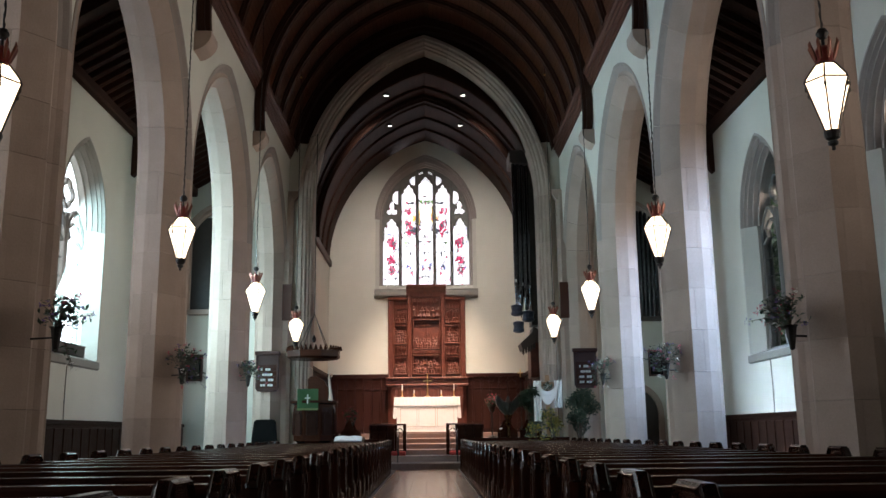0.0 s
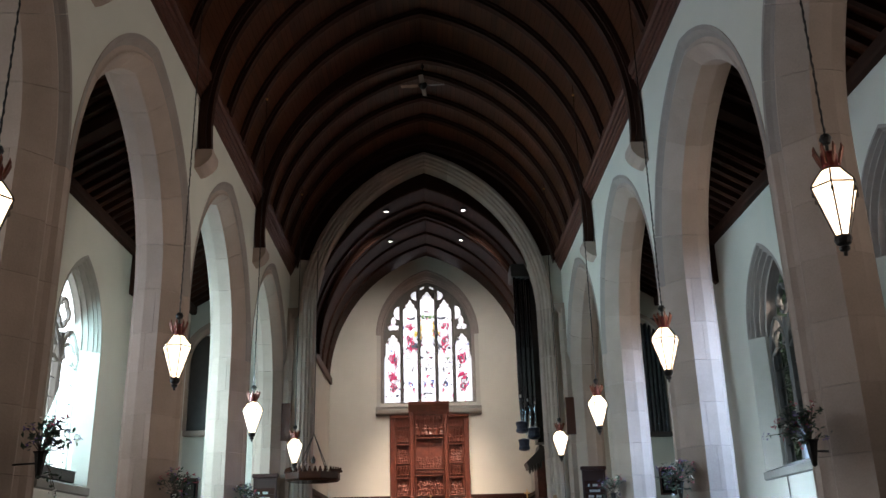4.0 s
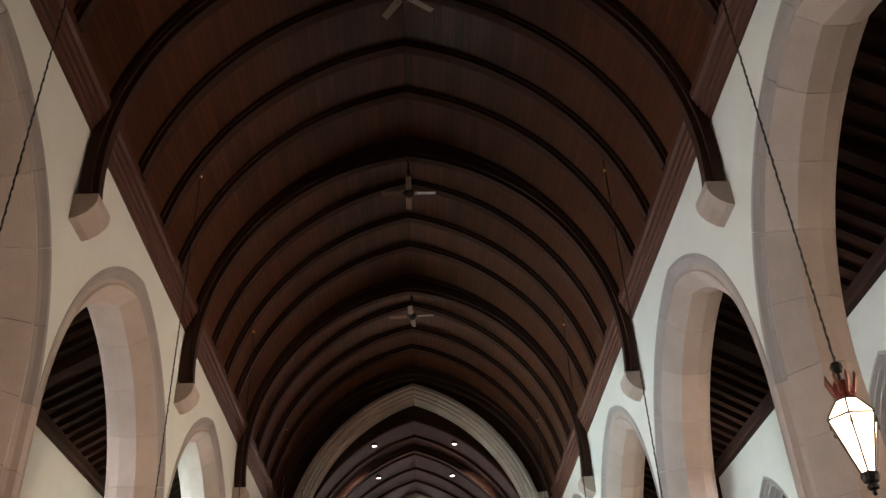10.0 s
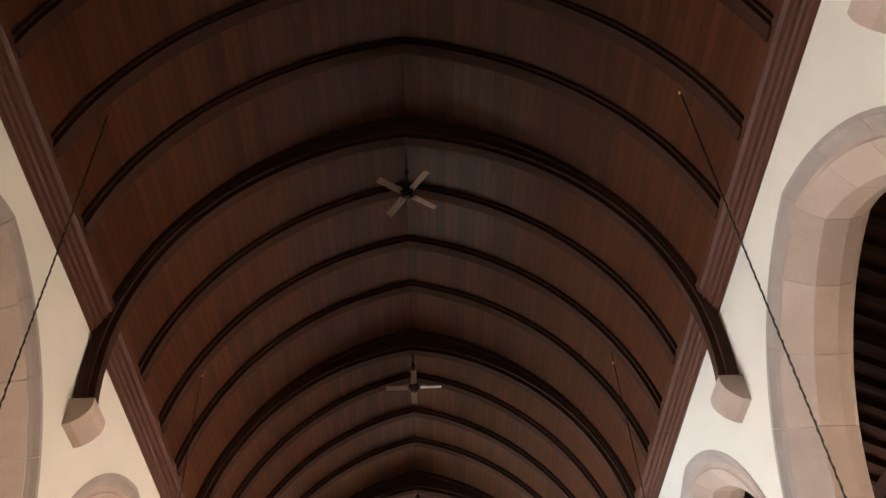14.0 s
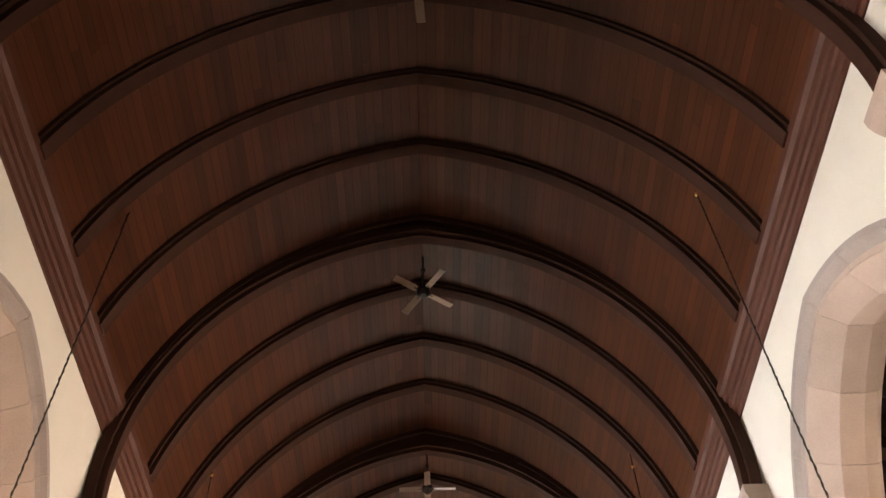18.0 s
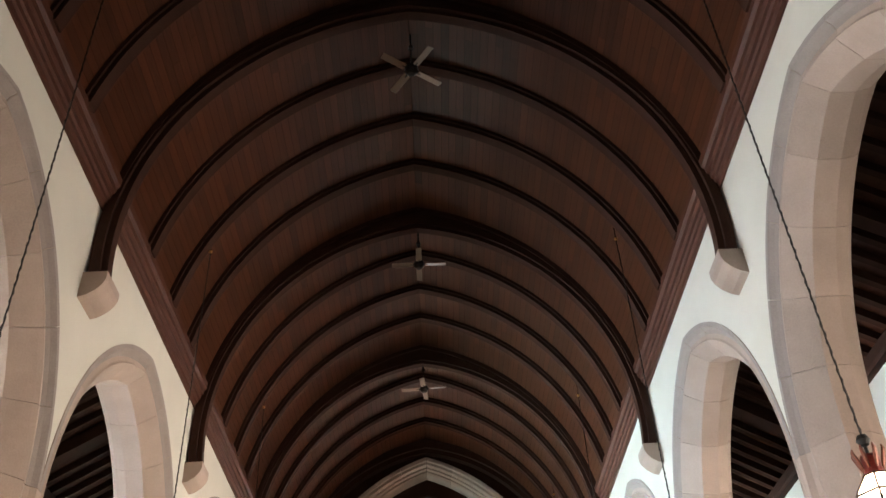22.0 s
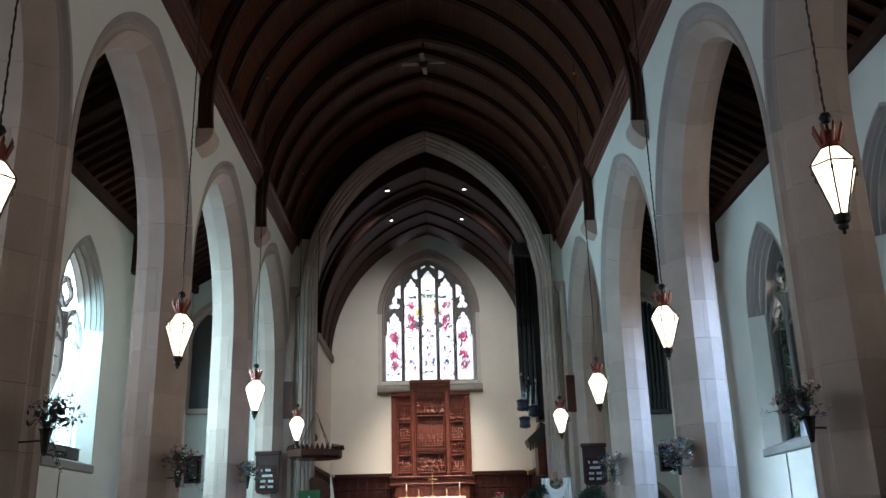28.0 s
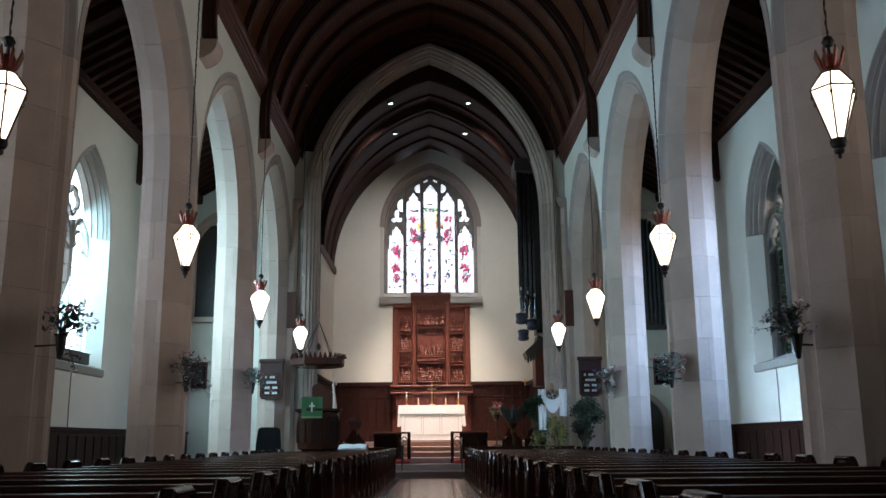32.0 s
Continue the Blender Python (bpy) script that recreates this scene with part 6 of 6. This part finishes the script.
# aisle paving
rows = 0
fl = thing("aisle_paving", (0, 0, 0), "polished brown tiles along the middle aisle", "paving", kind="structure")
shared = None
y = 1.5
tw = 0.31
while y < 27.3:
    for k in range(6):
        x = -0.93 + k * tw
        if shared is None:
            ob = part("tile", boxes((0.003, tw - 0.003, 0.003, tw - 0.003, 0, 0.012), bevel=0.002), M_FLOOR, fl)
            shared = ob.data
        else:
            ob = new("tile", shared)
            ob.parent = fl
        ob.location = (x, y, rng.uniform(0, 0.0015))
    y += tw
    if rows > 48:
        tw = 0.31
    rows += 1
    if rows == 49:
        break
bm = bmesh.new()
for j in range(40):
    for k in range(6):
        yy = 1.5 + (rows + j) * 0.31
        if yy < 27.2:
            v = [bm.verts.new((-0.93 + k * 0.31 + a, yy + b, 0.012)) for a, b in ((0.003, 0.003), (0.307, 0.003), (0.307, 0.307), (0.003, 0.307))]
            bm.faces.new(v)
far = part("far_tiles", bm, M_FLOOR, fl)
far["kind"] = "stuff"


# lanterns
def make_lantern(cord):
    t = thing("hanging_lantern", (0, 0, 0), "lit six-sided glass lantern with red and gilt crown", "lantern", "lanterns of the nave")
    R6 = [(0.065, 0.19), (0.218, 0.67), (0.205, 0.70), (0.095, 0.85)]
    bm = bmesh.new(); lathe(bm, [(r - 0.008, z) for r, z in R6], 6); part("glass", bm, M_GLASS_LIT, t, "glowing frosted glass")
    for k in range(6):
        a = 2 * math.pi * k / 6
        bm = bmesh.new(); tube(bm, [(r * math.cos(a), r * math.sin(a), z) for r, z in R6], 0.010, 5); part("glazing_bar", bm, M_IRON, t)
        bm = bmesh.new(); lathe(bm, [(0.0, -0.03), (0.016, -0.015), (0.016, 0.015), (0, 0.03)], 6, (0.205 * math.cos(a), 0.205 * math.sin(a), 0.60)); part("bar_boss", bm, M_IRON, t)
    for r, z in (R6[0], R6[1], R6[3]):
        bm = bmesh.new(); tube(bm, [(r * math.cos(2 * math.pi * k / 6), r * math.sin(2 * math.pi * k / 6), z) for k in range(7)], 0.010, 5); part("hoop", bm, M_IRON, t)
    bm = bmesh.new(); lathe(bm, [(0.0, 0.0), (0.018, 0.01), (0.018, 0.045), (0.045, 0.06), (0.05, 0.085), (0.03, 0.10), (0.065, 0.12), (0.08, 0.16), (0.075, 0.19), (0, 0.19)], 12); part("finial", bm, M_IRON, t)
    bm = bmesh.new(); lathe(bm, [(0.095, 0.855), (0.082, 0.87), (0.076, 0.93), (0.078, 1.0), (0.06, 1.03), (0.0, 1.03)], 12); part("neck", bm, M_RED, t, "red painted metal neck")
    for k in range(8):
        a = 2 * math.pi * k / 8
        c, s = math.cos(a), math.sin(a)
        bm = bmesh.new(); tube(bm, [(0.085 * c, 0.085 * s, 0.90), (0.11 * c, 0.11 * s, 0.98), (0.135 * c, 0.135 * s, 1.05), (0.13 * c, 0.13 * s, 1.09)], [0.012, 0.02, 0.018, 0.006], 5); part("crown_leaf", bm, M_LEAF_METAL, t, "dull gilt leaf")
    bm = bmesh.new(); tube(bm, [(0, 0, 0.99), (0, 0, 1.12)], 0.016, 6); lathe(bm, [(0, 1.11), (0.04, 1.125), (0.062, 1.17), (0.04, 1.215), (0, 1.23)], 12); part("ball", bm, M_IRON, t)
    bm = bmesh.new()
    n = int((cord - 1.22) / 0.05)
    tube(bm, [(0.004 * math.sin(k * 1.9), 0.004 * math.cos(k * 1.9), 1.22 + (cord - 1.22) * k / n) for k in range(n + 1)], [0.014 if k % 2 else 0.008 for k in range(n + 1)], 5)
    part("cord", bm, M_IRON, t)
    bm = bmesh.new(); lathe(bm, [(0.0, cord - 0.03), (0.03, cord), (0.03, cord + 0.03), (0, cord + 0.05)], 8); part("hook", bm, M_BRASS, t)
    bm = bmesh.new(); tube(bm, [(0, 0, cord), (0, 0, cord + 0.40)], 0.008, 5); part("hook_rod", bm, M_RIB, t)
    return t


LANTERNS = [(3.86, 7.63, 3.63), (3.73, 13.56, 3.58), (3.71, 19.49, 3.54), (3.69, 25.42, 3.55), (-3.82, 13.56, 3.62), (-3.78, 19.49, 3.56), (-3.74, 25.42, 3.50), (-3.94, 7.63, 3.66)]
base = make_lantern(8.22)
base.location = LANTERNS[0]
for p in LANTERNS[1:]:
    copy_thing(base, pose(*p))


# ceiling fans
def make_fan():
    t = thing("ceiling_fan", (0, 0, 0), "dark ceiling fan with pale blades hanging from the roof ridge", "ceiling fan", "fans of the nave roof")
    bm = bmesh.new(); lathe(bm, [(0.0, -0.12), (0.06, -0.11), (0.12, -0.04), (0.12, 0.05), (0.06, 0.1), (0.03, 0.12)], 12); part("motor", bm, M_IRON, t)
    bm = bmesh.new(); tube(bm, [(0, 0, 0.1), (0, 0, 0.98)], 0.018, 6); lathe(bm, [(0, 0.54), (0.05, 0.56), (0.05, 0.63), (0, 0.66)], 8); part("rod", bm, M_IRON, t)
    for k in range(4):
        a = math.radians(35 + 90 * k)
        bm = bmesh.new()
        box(bm, 0.14, 0.62, -0.065, 0.065, -0.006, 0.006, bevel=0.004)
        bmesh.ops.rotate(bm, verts=bm.verts, cent=(0, 0, 0), matrix=Matrix.Rotation(0.2, 3, "X"))
        bmesh.ops.rotate(bm, verts=bm.verts, cent=(0, 0, 0), matrix=Matrix.Rotation(a, 3, "Z"))
        part("blade", bm, M_FAN_BLADE, t)
        bm = bmesh.new(); tube(bm, [(0.1 * math.cos(a), 0.1 * math.sin(a), 0), (0.2 * math.cos(a), 0.2 * math.sin(a), 0)], 0.015, 5); part("blade_arm", bm, M_IRON, t)
    return t


base = make_fan()
base.location = (0.02, 5.33 + BAY * 0.975, 13.90)
for k in (0, 2, 3):
    copy_thing(base, pose(0.02, 5.33 + BAY * 0.975 * k, 13.90, 0, 0, (50, 0, 55, 50)[k]))

# flower sconces on the piers
FLOWERS = [(-1, 10.34, 2.45), (-1, 16.27, 2.4), (-1, 22.2, 2.65), (1, 10.34, 2.45), (1, 16.27, 2.4), (1, 22.2, 2.6)]
for i, (s, y, z) in enumerate(FLOWERS):
    yy = y - 0.42
    t = thing("flower_sconce", (s * 4.34 + (0.17 if i == 0 else -0.10 if i == 3 else 0), yy, z - (0.06 if i == 3 else 0)), "spray of red, white and violet flowers in a pier sconce" if i % 3 else "large spray of mixed flowers and twigs in a pier sconce", "flowers", "flower sconces on the piers")
    bm = bmesh.new(); lathe(bm, [(0.0, -0.42), (0.03, -0.40), (0.07, -0.15), (0.09, -0.13), (0.0, -0.13)], 8); tube(bm, [(0, 0, -0.25), (s * (0.34 if i == 0 else 0.2), 0.12 if i == 0 else 0.06, -0.25)], 0.012, 5); part("cone_vase", bm, M_IRON, t)
    rg = random.Random(40 + i)
    bm, lf, b1, b2, b3 = (bmesh.new() for _ in range(5))
    for k in range(30):
        d = Vector((-s * rg.uniform((-0.2, -0.5, -0.5, -0.05, -0.5, -0.5)[i], 1.0) * (0.8 if i == 3 else 1), rg.gauss(0, 0.5 if i != 3 else 0.3), rg.gauss(0.55 if i != 3 else 0.9, 0.6))).normalized() * rg.uniform(0.15, 0.52)
        tip = Vector((0, 0, -0.12)) + d + Vector((0, 0, -0.35 * max(0, d.length - 0.3)))
        tube(bm, [(0, 0, -0.15), Vector((0, 0, -0.1)) + d * 0.55, tip], [0.006, 0.005, 0.003], 4)
        leaves(lf, tip * 0.7, 0.12, 9, 0.034, rg)
        leaves(((b2, b2, b1, b2, b3) if i == 0 else (b1, b2, b1, b2, b3))[k % 5], tip, 0.045, 7, 0.021, rg)
    part("spray", bm, M_BARK, t)
    part("foliage", lf, M_LEAF, t)
    part("red_blossom", b1, M_PINK, t)
    part("violet_blossom", b2, M_VIOLET, t)
    part("white_blossom", b3, M_WHITE, t)
for s in (-1, 1):
    t = thing("framed_picture", (s * 7.28, Y_ARCH - 0.05, 2.76), "dark framed picture hanging on the aisle end wall", "picture", "pictures of the aisle ends")
    for d in ((-0.25, -0.2, -0.035, 0.05, 0, 0.82), (0.2, 0.25, -0.035, 0.05, 0, 0.82), (-0.2, 0.2, -0.035, 0.05, 0.77, 0.82), (-0.2, 0.2, -0.035, 0.05, 0, 0.05)):
        box_part("frame_bar", d, M_OAK_RED, t, bevel=0.01)
    box_part("canvas", (-0.2, 0.2, 0.0, 0.03, 0.05, 0.77), M_BLACK, t, bevel=0)
    box_part("mount", (-0.13, 0.13, -0.006, 0.0, 0.14, 0.66), M_PIPE_DARK, t, bevel=0)

# cables down the aisle walls, and the box on a window ledge
for s, y in ((-1, 18.85), (1, 19.36)):
    t = thing("wall_cable", (s * (X_AISLE - 0.012), y, 1.44), "thin grey cable clipped to the plaster below the window", "cable", "cables of the aisle walls")
    bm = bmesh.new(); tube(bm, [(0, 0.02, 0), (0, 0.004, 0.35), (0, 0.0, 0.8), (0, 0.012, 1.15)], 0.011, 5); part("wire", bm, M_STONE_GREY, t)
    bm = bmesh.new(); box(bm, -0.012, 0.012, -0.02, 0.02, 0.36, 0.39, bevel=0.003); part("clip", bm, M_STONE_GREY, t)
t = thing("window_box", (-X_AISLE - 0.2, 19.15, 2.835), "dark grey planter box along the window ledge", "planter")
box_part("box", (-0.12, 0.12, -0.92, 0.90, 0.0, 0.22), M_PIPE_DARK, t, bevel=0.012)
box_part("rim", (-0.135, 0.135, -0.935, 0.915, 0.22, 0.245), M_PIPE_DARK, t, bevel=0.006)

# recessed spotlights in the chancel roof
for x in (-1.35, 1.35):
    for y in (29.25, 32.4):
        z = CH_SPRING + math.sqrt((CH_HALF + CH_C) ** 2 - (abs(x) + CH_C) ** 2) - 0.06
        t = thing("spotlight", (x, y, z), "small lit spotlight recessed in the chancel roof", "spotlight", "spotlights of the chancel")
        bm = bmesh.new(); lathe(bm, [(0.11, 0.03), (0.12, -0.03), (0.09, -0.04), (0.085, 0.02)], 14); part("ring", bm, M_IRON, t)
        bm = bmesh.new(); lathe(bm, [(0.085, -0.01), (0.0, -0.01)], 14); part("bulb", bm, glow("lit_spot_bulb", (1.0, 0.93, 0.82), 14.0), t)

# ---- daylight and added fill lamps in the window openings, and the chancel's spotlights ----
for side in (-1, 1):
    for k in range(len(PIERS) - 1):
        mid = (PIERS[k] + PIERS[k + 1]) / 2
        watts = LEFT_W * BAY_LEFT[k] if side < 0 else RIGHT_W * BAY_RIGHT[k]
        depth, aim, wide, spread = 0.38, (side * 2.2, mid, 3.6), 1.9, 165
        tint = (0.95, 1.0, 0.94) if side < 0 else (1.0, 0.90, 0.78)
        if k < 3:                                   # lamps of the western bays are aimed across and up, as fill
            aim, spread = (-side * 4.4, mid + 2.0, 7.2), 96
        elif side < 0 and k > 3:
            tint = (0.58, 0.93, 1.0)
            if k == 4:
                aim = (-4.6, mid + 2.6, 3.6)
        elif side > 0 and k < 5:
            # added blue lamp on the room side of the glass, aimed at the piers
            depth, aim, wide, spread, tint = -0.1, (5.1, mid + 2.4, 3.2), 0.9, 66, (0.42, 0.66, 1.0)
        lamp("window_light", "AREA", look((side * (X_AISLE + depth), mid, 4.6), aim), watts, tint, size=(wide, 3.6), spread=radians(spread))
# added fill lamps in the eastern bays' windows, aimed across the nave and up to the roof
for side, watts, tint in ((-1, 125, (0.46, 0.72, 1.0)), (1, 180, (1.0, 0.90, 0.77))):
    for k in (3, 4):
        mid = (PIERS[k] + PIERS[k + 1]) / 2
        lamp("window_light", "AREA", look((side * (X_AISLE + 0.3), mid, 4.9), (-side * 4.4, mid + 1.0, 6.4)), watts, tint, size=(1.7, 3.2), spread=radians(92))
# skylight slanting down through one window onto the far aisle wall
lamp("window_light", "AREA", look((-X_AISLE - 0.1, (PIERS[4] + PIERS[5]) / 2, 5.2), (X_AISLE, 18.9, 1.4)), 150, (0.62, 0.82, 1.0), size=(1.1, 2.4), spread=radians(22))
lamp("altar_window_light", "AREA", look((0, Y_EAST + 0.75, 9.9), (0, 12, 3)), EAST_W, (1.0, 0.96, 0.96), size=(4.4, 6.4))
for x in (-1.35, 1.35):
    for y in (29.25, 32.4):
        lamp("spot_beam", "SPOT", look((x, y, 12.3), (x * 1.1, 36.0, 7.0) if y < 31 else (x * 0.5, 34.4, 1.5)), SPOT_W * (0.8 if y < 31 else 8.2), (1.0, 0.91, 0.80) if y < 31 else (1.0, 0.80, 0.61), cone=radians(80 if y < 31 else 48), radius=0.08)
